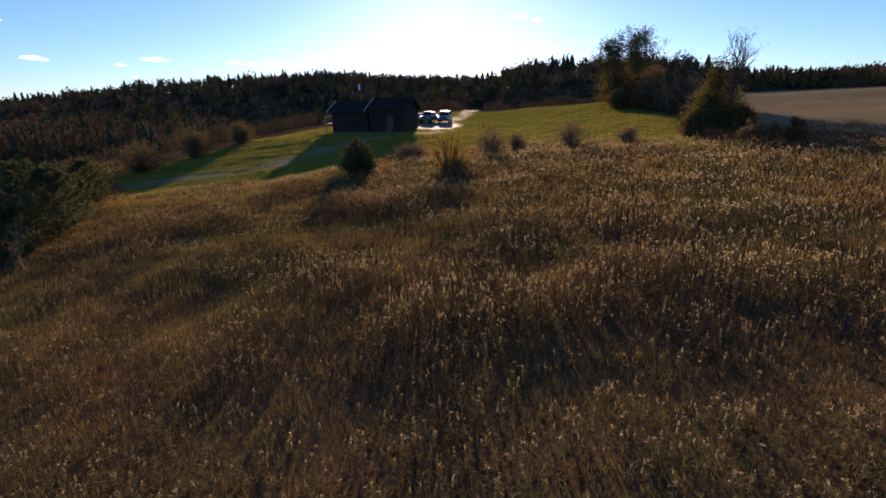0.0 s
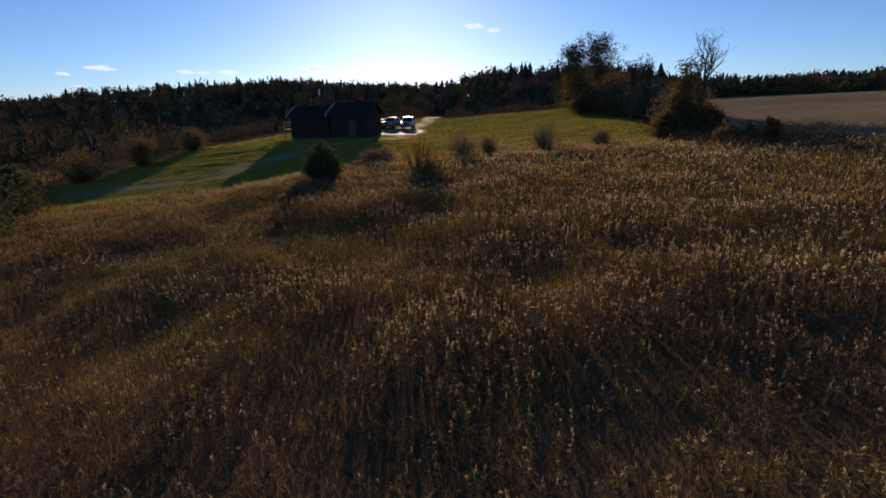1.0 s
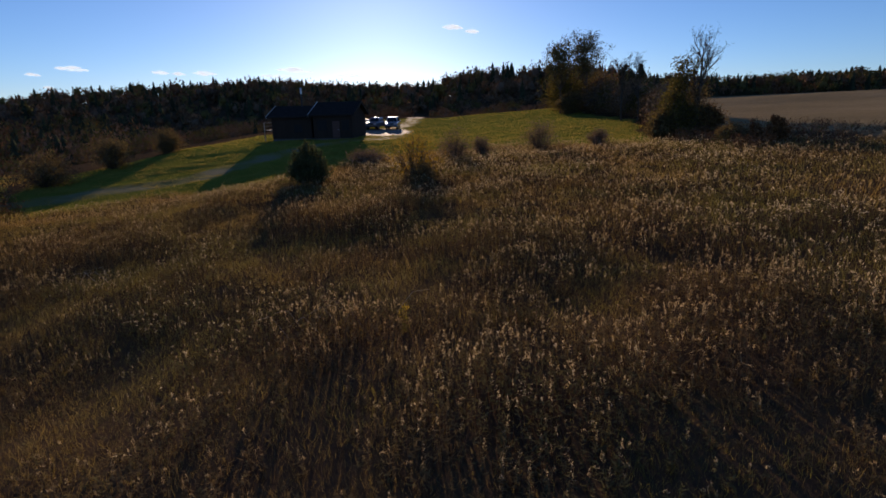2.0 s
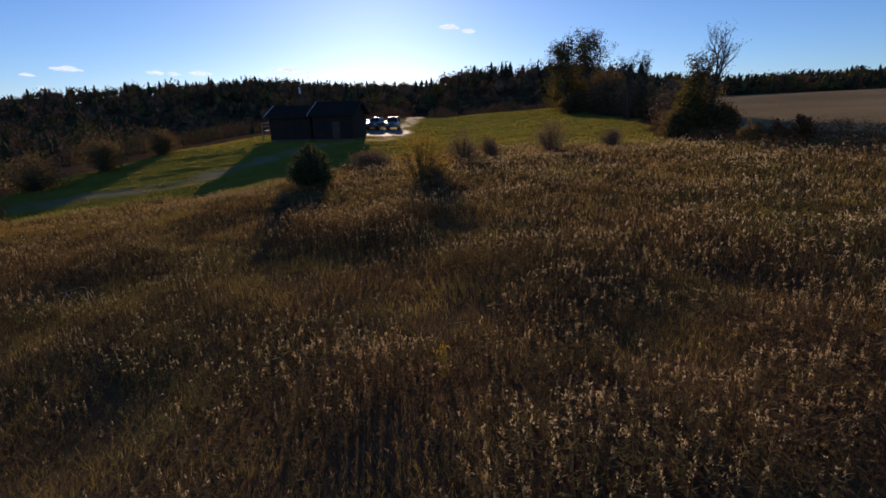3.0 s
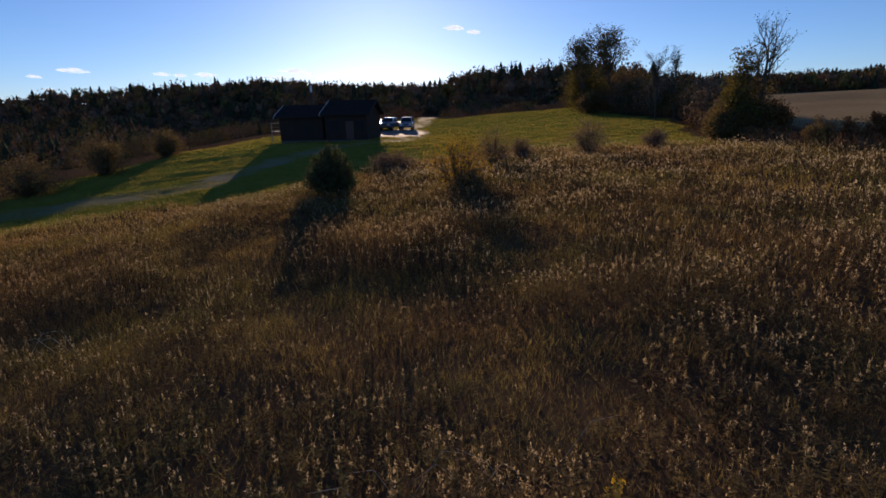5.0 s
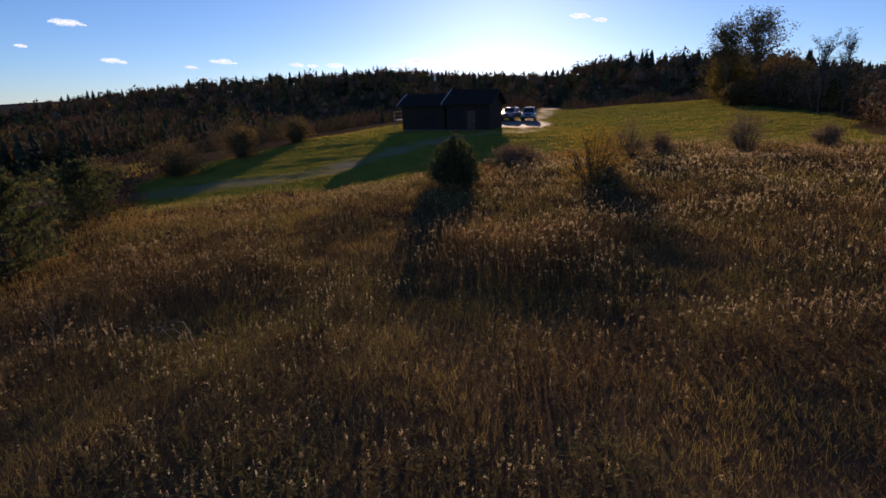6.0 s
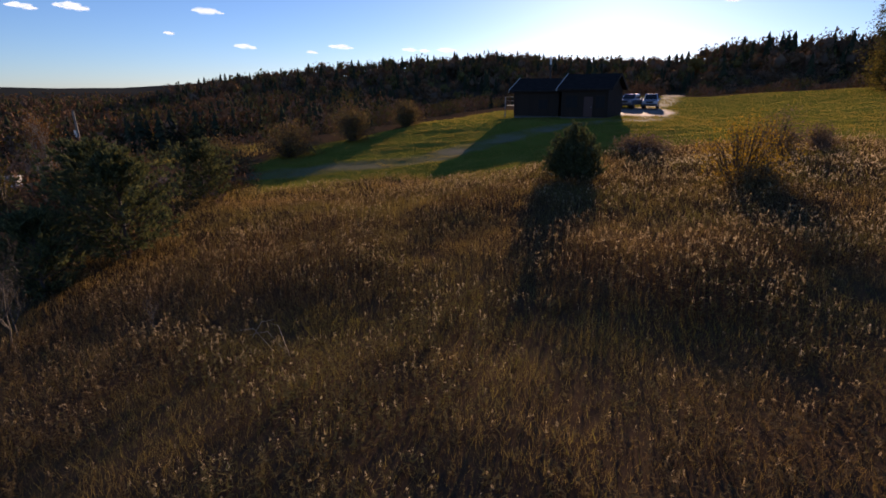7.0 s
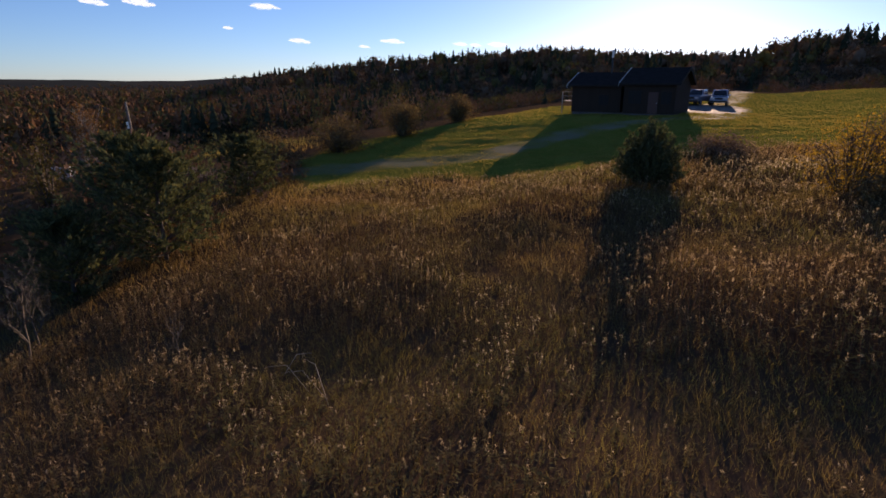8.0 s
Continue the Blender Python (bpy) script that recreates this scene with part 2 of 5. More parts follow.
def gravel_cover(x, y):
    d, _ = line_distance(x, y, LANE)
    d = d + 0.25 * wave(x, y, 2.5, 17) + 0.2 * wave(x, y, 6, 18)
    yard = np.hypot((x + 8.2) / 3.7, (y - 86) / 8.5) * 2.2 + 0.25 * wave(x, y, 3.5, 19)
    return np.maximum((1 - ss(d, 1.0, 1.6)) * (0.36 + 0.18 * wave(x, y, 4.0, 16)), 1 - ss(yard, 1.9, 2.4))


def field_cover(x, y):
    """The harvested field on the slope past the hedge."""
    south = y - 34 - 0.1 * (x - 30) + 1.5 * wave(x, y, 14, 21)
    west = x - 28.5 - np.clip(y - 62, 0, 25) * 0.36 - np.clip(y - 87, 0, 100) * 0.12 + 1.2 * wave(x, y, 12, 22)
    north = 172 - y + 0.12 * (x - 60)
    return ss(south, -1, 1) * ss(west, -1, 1) * ss(north, -1.5, 1.5)


def make_ground():
    xs = grid_lines([(-4200, 250), (-1500, 80), (-500, 14), (-120, 3), (-40, 0.6), (34, 2.5), (110, 14), (400, 90), (1500, 300), (4200, 1)])
    ys = grid_lines([(-600, 60), (-60, 6), (-6, 0.7), (64, 0.9), (100, 2.5), (180, 7), (420, 40), (1200, 150), (4400, 1)])
    X, Y = np.meshgrid(xs, ys)
    Z = land(X, Y)
    nx, ny = len(xs), len(ys)
    i = (np.arange(ny - 1)[:, None] * nx + np.arange(nx - 1)).ravel()
    faces = np.stack([i, i + 1, i + nx + 1, i + nx], 1)
    me = tri_mesh("ground", np.stack([X, Y, Z], -1).reshape(-1, 3), faces, [GROUND], smooth=True)
    for name, v in (("lawn", lawn_cover(X, Y)), ("gravel", gravel_cover(X, Y)), ("field", field_cover(X, Y)),
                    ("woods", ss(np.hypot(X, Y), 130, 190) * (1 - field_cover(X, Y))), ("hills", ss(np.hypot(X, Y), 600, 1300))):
        at = me.attributes.new(name, "FLOAT", "POINT")
        at.data.foreach_set("value", np.ascontiguousarray(v.ravel(), np.float32))
    return tagged(new("ground", me), "rolling land of dry meadow, mown lawn and a gravel lane", "ground", kind="structure")


def ground_material():
    m, n, l, p = material("land_cover")

    def attr(name):
        a = n.new("ShaderNodeAttribute")
        a.attribute_name = name
        return a.outputs["Fac"]

    def two(scale, stops, fine=12):
        a, b = noise_node(n, l, scale, 5), noise_node(n, l, scale * fine, 5, 0.7)
        mx = n.new("ShaderNodeMix")
        mx.inputs[0].default_value = 0.5
        l.new(a.outputs["Fac"], mx.inputs[2])
        l.new(b.outputs["Fac"], mx.inputs[3])
        r = ramp(n, stops)
        l.new(mx.outputs[0], r.inputs["Fac"])
        return r.outputs["Color"], b.outputs["Fac"]

    litter, h1 = two(0.5, [(0.3, (0.052, 0.034, 0.022)), (0.5, (0.088, 0.058, 0.034)), (0.7, (0.08, 0.068, 0.032))])
    turf, h2 = two(0.4, [(0.3, (0.09, 0.12, 0.02)), (0.5, (0.15, 0.17, 0.03)), (0.72, (0.22, 0.2, 0.05))], 20)
    gravel, h3 = two(1.2, [(0.3, (0.13, 0.112, 0.093)), (0.5, (0.20, 0.172, 0.145)), (0.7, (0.28, 0.245, 0.21))], 14)
    stubble, h4 = two(0.06, [(0.3, (0.18, 0.14, 0.075)), (0.5, (0.26, 0.2, 0.11)), (0.7, (0.36, 0.28, 0.16))], 30)
    woods, h5 = two(0.03, [(0.3, (0.045, 0.038, 0.026)), (0.5, (0.075, 0.055, 0.035)), (0.7, (0.11, 0.078, 0.048))], 8)
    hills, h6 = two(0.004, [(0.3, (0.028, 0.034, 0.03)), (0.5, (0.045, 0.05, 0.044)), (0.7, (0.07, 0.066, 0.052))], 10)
    c = mix_colour(n, l, attr("woods"), litter, woods)
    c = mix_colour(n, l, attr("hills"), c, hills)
    c = mix_colour(n, l, attr("field"), c, stubble)
    c = mix_colour(n, l, attr("lawn"), c, turf)
    c = mix_colour(n, l, attr("gravel"), c, gravel)
    l.new(c, p.inputs["Base Color"])
    # packed gravel has a dull sheen against the light; soil and litter have none
    for sock, lo, hi in (("Roughness", 0.95, 0.75), ("Specular IOR Level", 0.0, 0.03)):
        mr = n.new("ShaderNodeMapRange")
        mr.inputs["To Min"].default_value, mr.inputs["To Max"].default_value = lo, hi
        l.new(attr("gravel"), mr.inputs["Value"])
        l.new(mr.outputs["Result"], p.inputs[sock])
    b = n.new("ShaderNodeBump")
    b.inputs["Strength"].default_value, b.inputs["Distance"].default_value = 0.6, 0.06
    l.new(h2, b.inputs["Height"])
    l.new(b.outputs["Normal"], p.inputs["Normal"])
    return m


GROUND = ground_material()
make_ground()


# ---- meadow and grass ----
def scatter(rng, n, x0, x1, y0, y1):
    return rng.uniform(x0, x1, n), rng.uniform(y0, y1, n)


def spears(rng, x, y, h, w, lean):
    """Fine grass: one slim triangle to a blade."""
    n = len(x)
    a, d = rng.uniform(0, math.tau, n), rng.uniform(0, math.tau, n)
    root = np.stack([x, y, land(x, y) - 0.02], -1)
    side = np.stack([np.cos(a) * w, np.sin(a) * w, np.zeros(n)], -1)
    tip = root + np.stack([np.cos(d) * h * lean, np.sin(d) * h * lean, h], -1)
    v = np.stack([root - side, root + side, tip], 1)
    return v.reshape(-1, 3), np.arange(3 * n).reshape(-1, 3)


def quads(centre, right, up):
    """Diamond leaves, two triangles each, as their own islands."""
    n = len(centre)
    v = np.stack([centre - up, centre + right, centre + up, centre - right], 1)
    o = np.arange(n)[:, None] * 4
    f = np.concatenate([o + np.array([0, 1, 2]), o + np.array([0, 2, 3])], 0)
    return v.reshape(-1, 3), f


def rand_dirs(rng, n):
    d = rng.normal(size=(n, 3))
    return d / np.linalg.norm(d, axis=1, keepdims=True)


def slips(root, tip, wide):
    """Slim pointed leaves, one triangle each, as their own islands."""
    n = len(root)
    v = np.stack([root - wide, root + wide, tip], 1)
    return v.reshape(-1, 3), np.arange(3 * n).reshape(-1, 3)


def goldenrod(rng, x, y, h, tufts, leaves, size, bloom):
    """Dry goldenrod: a leaning stalk, withered leaves all the way up, an upright plume of pale fluff. Returns stalk, leaf and fluff geometry."""
    n = len(x)
    z = land(x, y)
    d = rng.uniform(0, math.tau, n)
    lean = rng.uniform(0.02, 0.24, n) * h
    root = np.stack([x, y, z - 0.03], -1)
    top = root + np.stack([np.cos(d) * lean, np.sin(d) * lean, h], -1)
    a = rng.uniform(0, math.tau, n)
    w = 0.008 * size * rng.uniform(0.8, 1.4, n)
    stalk = slips(root, top, np.stack([np.cos(a) * w, np.sin(a) * w, np.zeros(n)], -1))
    # leaves, longest half way up, arching out and drooping
    k = np.repeat(np.arange(n), leaves)
    m = len(k)
    u = rng.uniform(0.12, 0.97, m)
    c = root[k] + (top[k] - root[k]) * u[:, None]
    la = rng.uniform(0, math.tau, m)
    ln = rng.uniform(0.05, 0.12, m) * (1.25 - 0.7 * u) * size[k] ** 0.6
    out = np.stack([np.cos(la), np.sin(la), rng.uniform(-0.5, 0.9, m)], -1) * ln[:, None]
    wide = np.stack([-np.sin(la), np.cos(la), rng.uniform(-0.4, 0.4, m)], -1) * (ln * rng.uniform(0.13, 0.24, m))[:, None]
    leaf = slips(c, c + out, wide)
    # plume: short feathery tufts on upright side branches; some plants spread flat, some have lost theirs
    full = rng.uniform(0.35, 1.35, n) * (rng.uniform(0, 1, n) < bloom)
    flat = rng.uniform(0, 1, n) < 0.28
    k = np.repeat(np.arange(n), tufts)
    k = k[full[k] > 0]
    m = len(k)
    t = rng.beta(1.2, 1.3, m)
    tall = np.where(flat, 0.05, 0.17) * size * full
    broad = np.where(flat, 0.075, 0.034) * size * full
    ba = rng.uniform(0, math.tau, m)
    out = (0.15 + 0.85 * (1 - t)) * rng.uniform(0.2, 1.0, m) * broad[k]
    c = top[k] + np.stack([np.cos(ba) * out, np.sin(ba) * out, (t - 0.8) * tall[k]], -1)
    way = np.stack([np.cos(ba) * 0.7, np.sin(ba) * 0.7, rng.uniform(0.5, 1.5, m)], -1) + rng.normal(0, 0.3, (m, 3))
    ln = rng.uniform(0.016, 0.036, m) * size[k] * (10.0 / tufts) ** 0.5
    wide = np.cross(way, rand_dirs(rng, m)) * (ln * 0.24)[:, None]
    fluff = slips(c, c + way * ln[:, None] * 0.8, wide)
    return stalk, leaf, fluff


def stuff(name, v, f, mats, label, category, index=None):
    return tagged(new(name, tri_mesh(name, v, f, mats, index)), label, category, kind="stuff")


def join(parts):
    vs, fs, ms, o = [], [], [], 0
    for v, f, m in parts:
        vs.append(v), fs.append(f + o), ms.append(np.broadcast_to(m, len(f)))
        o += len(v)
    return np.concatenate(vs), np.concatenate(fs), np.concatenate(ms)


def path_gap(x, y):
    """Distance to the strip of meadow that lies under the flight line."""
    u = np.clip((x * -0.42 + y * 0.91), 4, 24)
    return np.hypot(x + 0.42 * u, y - 0.91 * u)


# drifts of taller growth (x, y, half width, half depth, strength) and the low grassy openings between them
DRIFTS = ((-6.2, 26.0, 1.5, 0.9, 1.4), (-4.7, 25.3, 1.3, 0.8, 1.2), (-3.4, 28.0, 1.8, 1.2, 0.6), (-7.4, 26.8, 0.8, 0.7, 0.35), (-11.5, 34.3, 2.0, 1.2, 0.5), (-13.6, 25.4, 1.9, 0.9, 0.6), (-19.8, 28.2, 2.2, 1.2, 0.5),
          (-13.8, 20.4, 1.5, 0.7, 0.6), (-9.6, 22.3, 1.3, 0.6, 0.3), (-1.1, 11.6, 1.6, 1.0, 0.85), (1.8, 12.4, 1.8, 1.0, 0.85), (-4.4, 14.5, 1.5, 0.9, 0.7), (4.2, 14.2, 1.5, 1.2, 0.7), (7.4, 13.4, 1.8, 1.1, 0.7),
          (-8.3, 16.8, 1.2, 0.8, 0.5), (-17.2, 25.6, 2.2, 1.1, 0.5), (-18.0, 22.6, 1.6, 0.9, 0.4), (-16.6, 30.5, 2.4, 1.1, 0.4), (9.9, 19.6, 2.2, 1.1, 0.6), (3.6, 18.9, 1.8, 0.9, 0.6), (-0.4, 20.9, 1.9, 0.9, 0.6), (4.5, 21.6, 1.9, 1.0, 0.6), (-3.4, 14.2, 0.9, 0.7, 0.4), (0.4, 17.6, 1.1, 0.8, 0.5),
          (3.5, 41.6, 4.5, 1.8, 0.6), (11.6, 41.0, 4.0, 1.8, 0.6), (15.6, 33.2, 3.5, 1.4, 0.6), (-4.0, 41.6, 2.2, 1.4, 0.6), (6.0, 17.8, 1.2, 0.9, 0.5), (-1.0, 14.4, 0.9, 0.6, 0.4), (9.0, 27.0, 3.0, 1.2, 0.5), (2.0, 31.0, 3.0, 1.2, 0.5))
OPENINGS = ((-2.1, 18.8, 1.5, 1.0, 0.8), (1.4, 15.2, 1.0, 0.8, 0.8), (1.2, 9.6, 1.6, 0.8, 0.5), (-5.6, 23.3, 1.9, 1.0, 0.8), (-3.0, 11.8, 0.9, 0.8, 0.7), (-12.0, 22.6, 2.0, 1.0, 0.5), (-7.0, 19.5, 1.6, 1.0, 0.2), (2.6, 17.2, 1.0, 0.7, 0.6), (-1.6, 25.0, 2.0, 1.0, 0.5))


def spots(x, y, rows):
    out = 0
    for cx, cy, rx, ry, s in rows:
        out = out + s * np.exp(-((x - cx) / rx) ** 2 - ((y - cy) / ry) ** 2)
    return out


def canopy(x, y):
    """Height of the goldenrod's tops over the ground: low mounds, tall drifts, openings."""
    roll = 0.5 * wave(x, y * 1.5, 5.5, 33) + 0.4 * wave(x, y * 1.4, 2.3, 34) + 0.25 * wave(x, y, 1.2, 35)
    return np.clip(0.46 + 0.26 * roll + 0.62 * np.minimum(spots(x, y, DRIFTS), 1.4) - 0.34 * spots(x, y, OPENINGS), 0.16, 1.4)


def in_meadow(x, y):
    b = beyond_edge(x, y) - 0.4 * wave(x, y, 3, 31)
    rough = (x < -17) & (y < 43) & (b < 5) & (lawn_cover(x, y) < 0.1) & (gravel_cover(x, y) < 0.1)
    return (b < 0.3) | rough


def outskirts(x, y):
    """The meadow's flanks and back, planted more thinly."""
    return (x < -1.0 * y - 2) | (x > 0.8 * y + 4) | (y < 2.5)


def zone(x, y):
    """Distance from the flight line; the flanks count as far off."""
    return np.where(outskirts(x, y), np.maximum(path_gap(x, y), 60.0), path_gap(x, y))


def plant_meadow():
    rng = np.random.RandomState(11)
    # goldenrod in drifts; nearer ones with more tufts and leaves
    parts = []
    for lo, hi, dens, tufts, leaves, size in ((0, 11, 36, 24, 13, 0.85), (11, 20, 26, 12, 9, 1.12), (20, 34, 16, 7, 6, 1.32), (34, 58, 9, 6, 5, 1.4), (58, 90, 1.6, 3, 4, 2.0)):
        x0, x1, y0, y1 = (-45, 55, -26, 58)
        n = int((x1 - x0) * (y1 - y0) * dens)
        x, y = scatter(rng, n, x0, x1, y0, y1)
        g = zone(x, y)
        near = (g >= lo) & (g < hi)
        x, y = x[near], y[near]
        top = canopy(x, y)
        keep = in_meadow(x, y) & (rng.uniform(0, 1, len(x)) < 0.22 + 0.78 * ss(top + 0.25 * ss(y, 30, 42), 0.30, 0.62))
        x, y, top = x[keep], y[keep], top[keep]
        h = top * np.clip(rng.normal(0.92, 0.16, len(x)), 0.5, 1.35) * (1 - 0.4 * ss(beyond_edge(x, y), -6, -1) * (1 - ss(x, -14, -6)))
        big = size * (1 + 0.35 * np.minimum(spots(x, y, DRIFTS), 1.0)) * (0.82 + 0.18 * ss(x + 0.3 * np.clip(y - 26, 0, 30), -12, 1)) * rng.uniform(0.75, 1.25, len(x))
        bloom = 0.08 + 0.80 * ss(0.7 * wave(x, y, 2.6, 71) + 0.5 * wave(x, y, 0.9, 72) + 0.9 * spots(x, y, DRIFTS) + 0.12 * ss(x, -8, 6) + 0.1 + 0.5 * ss(y, 30, 42), -0.35, 0.6)
        stalk, leaf, fluff = goldenrod(rng, x, y, h, tufts, leaves, big, bloom)
        parts += [(*stalk, 2), (*leaf, 0), (*fluff, 1)]
    v, f, m = join(parts)
    stuff("goldenrod_stand", v, f, [STALK, HEAD, STEM], "withered goldenrod with pale seed fluff filling the meadow", "goldenrod", m)
    # grasses between
    parts = []
    for lo, hi, dens, w, tall in ((0, 11, 400, 0.0027, 0.64), (11, 20, 150, 0.007, 0.85), (20, 58, 44, 0.017, 1.1), (58, 90, 10, 0.025, 1.3)):
        x0, x1, y0, y1 = (-45, 55, -26, 58)
        n = int((x1 - x0) * (y1 - y0) * dens)
        x, y = scatter(rng, n, x0, x1, y0, y1)
        g = zone(x, y)
        keep = (g >= lo) & (g < hi)
        x, y = x[keep], y[keep]
        keep = in_meadow(x, y) & (rng.uniform(0, 1, len(x)) < 1.0 - 0.6 * ss(canopy(x, y), 0.4, 0.9))
        x, y = x[keep], y[keep]
        h = tall * rng.uniform(0.10, 0.34, len(x)) * (1.0 + 0.35 * wave(x, y, 2.2, 37)) * (1 + 0.2 * (1 - ss(x, -12, 0)))
        bv, bf = spears(rng, x, y, h, w * rng.uniform(0.6, 1.5, len(x)), rng.uniform(0.1, 0.9, len(x)))
        parts.append((bv, bf, 0))
    for cx, cy, rx, ry, s in OPENINGS:
        n = int(900 * rx * ry * s)
        x, y = cx + rng.normal(0, rx * 0.6, n), cy + rng.normal(0, ry * 0.6, n)
        bv, bf = spears(rng, x, y, rng.uniform(0.08, 0.22, n), 0.004 * rng.uniform(0.6, 1.5, n), rng.uniform(0.1, 0.9, n))
        parts.append((bv, bf, (rng.uniform(0, 1, n) < 0.5).astype(int)))
    v, f, m = join(parts)
    stuff("dry_meadow_grass", v, f, [STRAW, LAWN], "tawny and olive meadow grass between the goldenrod", "grass", m)


def late_flower(x, y):
    """One goldenrod still in bloom."""
    rng = np.random.RandomState(17)
    n = 7
    a, r = rng.uniform(0, math.tau, n), rng.uniform(0, 0.12, n)
    px, py = x + np.cos(a) * r, y + np.sin(a) * r
    stalk, leaf, fluff = goldenrod(rng, px, py, rng.uniform(0.5, 0.7, n), 60, 14, np.full(n, 1.0), np.ones(n))
    root = tagged(new("blooming_goldenrod"), "single yellow goldenrod still in bloom among withered ones", "goldenrod")
    base = Vector((x, y, float(land(x, y))))
    root.matrix_basis = Matrix.Translation(base)
    for name, geo, mat in (("stalks", stalk, STALK), ("leaves", leaf, LAWN), ("flowers", fluff, BLOOM)):
        ob = tagged(new(name, tri_mesh(name, geo[0] - np.array(base), geo[1], [mat])), kind="stuff")
        ob.parent = root


def fallen_stalks():
    """Broken pale stalks lying over the low growth."""
    rng = np.random.RandomState(19)
    for cx, cy, reach, n in ((-4.0, 15.4, 0.6, 8), (-12.4, 21.2, 0.7, 4)):
        for _ in range(n):
            x, y, a = cx + rng.normal(0, reach), cy + rng.normal(0, reach * 0.6), rng.uniform(-0.7, 0.7) + rng.choice([0, math.pi])
            ln, z = rng.uniform(0.5, 0.95), float(land(x, y))
            p0 = np.array([0, 0, -0.02])
            p1 = np.array([math.cos(a) * ln * 0.5, math.sin(a) * ln * 0.5, rng.uniform(0.4, 0.55)])
            p2 = p1 + np.array([math.cos(a) * ln * 0.5, math.sin(a) * ln * 0.5, rng.uniform(-0.15, 0.05)])
            v, f = tubes([(p0, p1, 0.005, 0.004), (p1, p2, 0.004, 0.002)], 4)
            ob = tagged(new("fallen_stalk", tri_mesh("fallen_stalk", v, f, [PALE_STALK], smooth=True)), "broken pale stalk leaning over the low growth", "stalk", "fallen stalks")
            ob.matrix_basis = Matrix.Translation((x, y, z))


def valley_strip(x, y):
    """Distance to the open strip of dry grass below the lawn."""
    return line_distance(x, y, [(-40, 49), (-58, 62), (-80, 79), (-112, 88)])[0]


def plant_valley_strip():
    rng = np.random.RandomState(13)
    x, y = scatter(rng, 60000, -115, -36, 42, 95)
    keep = (valley_strip(x, y) < 4.5 + 1.5 * wave(x, y, 9, 75)) & (lawn_cover(x, y) < 0.1) & (gravel_cover(x, y) < 0.1)
    x, y = x[keep], y[keep]
    v, f = spears(rng, x, y, rng.uniform(0.15, 0.5, len(x)), 0.05 * rng.uniform(0.6, 1.4, len(x)), rng.uniform(0.1, 0.6, len(x)))
    stuff("valley_grass", v, f, [STRAW], "pale dry grass in an open strip of the valley side", "grass")


def plant_lawn():
    rng = np.random.RandomState(12)
    parts = []
    for x0, x1, y0, y1, dens, w, hh in ((-38, -6, 36, 62, 100, 0.024, 0.06), (-14, 28, 46, 82, 70, 0.028, 0.06), (-32, 30, 62, 130, 24, 0.05, 0.075)):
        n = int((x1 - x0) * (y1 - y0) * dens)
        x, y = scatter(rng, n, x0, x1, y0, y1)
        keep = (lawn_cover(x, y) > 0.5) & (gravel_cover(x, y) < 0.4) & (rng.uniform(0, 1, n) < 0.7 + 0.4 * wave(x, y, 3, 41))
        x, y = x[keep], y[keep]
        h = hh * rng.uniform(0.5, 1.4, len(x)) * (1 + 0.7 * np.clip(wave(x, y * 1.8, 2.4, 42), 0, 1))
        bv, bf = spears(rng, x, y, h, w * rng.uniform(0.6, 1.4, len(x)), rng.uniform(0.2, 0.8, len(x)))
        parts.append((bv, bf, 0))
    v, f, m = join(parts)
    stuff("lawn_grass", v, f, [LAWN], "short green lawn grass, mown and sunlit", "grass")


plant_meadow()
plant_lawn()
plant_valley_strip()


# ---- trees and shrubs ----
def part(name, me, parent, label=""):
    ob = new(name, me)
    ob.parent = parent
    if label:
        ob["label"] = label
    return ob


def tubes(segs, sides=4):
    """Tapered limbs from rows (p0, p1, r0, r1)."""
    n = len(segs)
    p0 = np.array([s[0] for s in segs])
    p1 = np.array([s[1] for s in segs])
    r0 = np.array([s[2] for s in segs])
    r1 = np.array([s[3] for s in segs])
    d = p1 - p0
    d = d / (np.linalg.norm(d, axis=1, keepdims=True) + 1e-9)
    ref = np.where(np.abs(d[:, 2:3]) < 0.9, np.array([[0, 0, 1.0]]), np.array([[1.0, 0, 0]]))
    u = np.cross(d, ref)
    u = u / (np.linalg.norm(u, axis=1, keepdims=True) + 1e-9)
    w = np.cross(d, u)
    rings = []
    for p, r in ((p0, r0), (p1, r1)):
        for k in range(sides):
            a = math.tau * k / sides
            rings.append(p + (u * math.cos(a) + w * math.sin(a)) * r[:, None])
    v = np.stack(rings, 1).reshape(-1, 3)
    o = np.arange(n)[:, None] * (2 * sides)
    f = []
    for k in range(sides):
        k2 = (k + 1) % sides
        f += [o + np.array([k, k2, sides + k2]), o + np.array([k, sides + k2, sides + k])]
    return v, np.concatenate(f, 0)


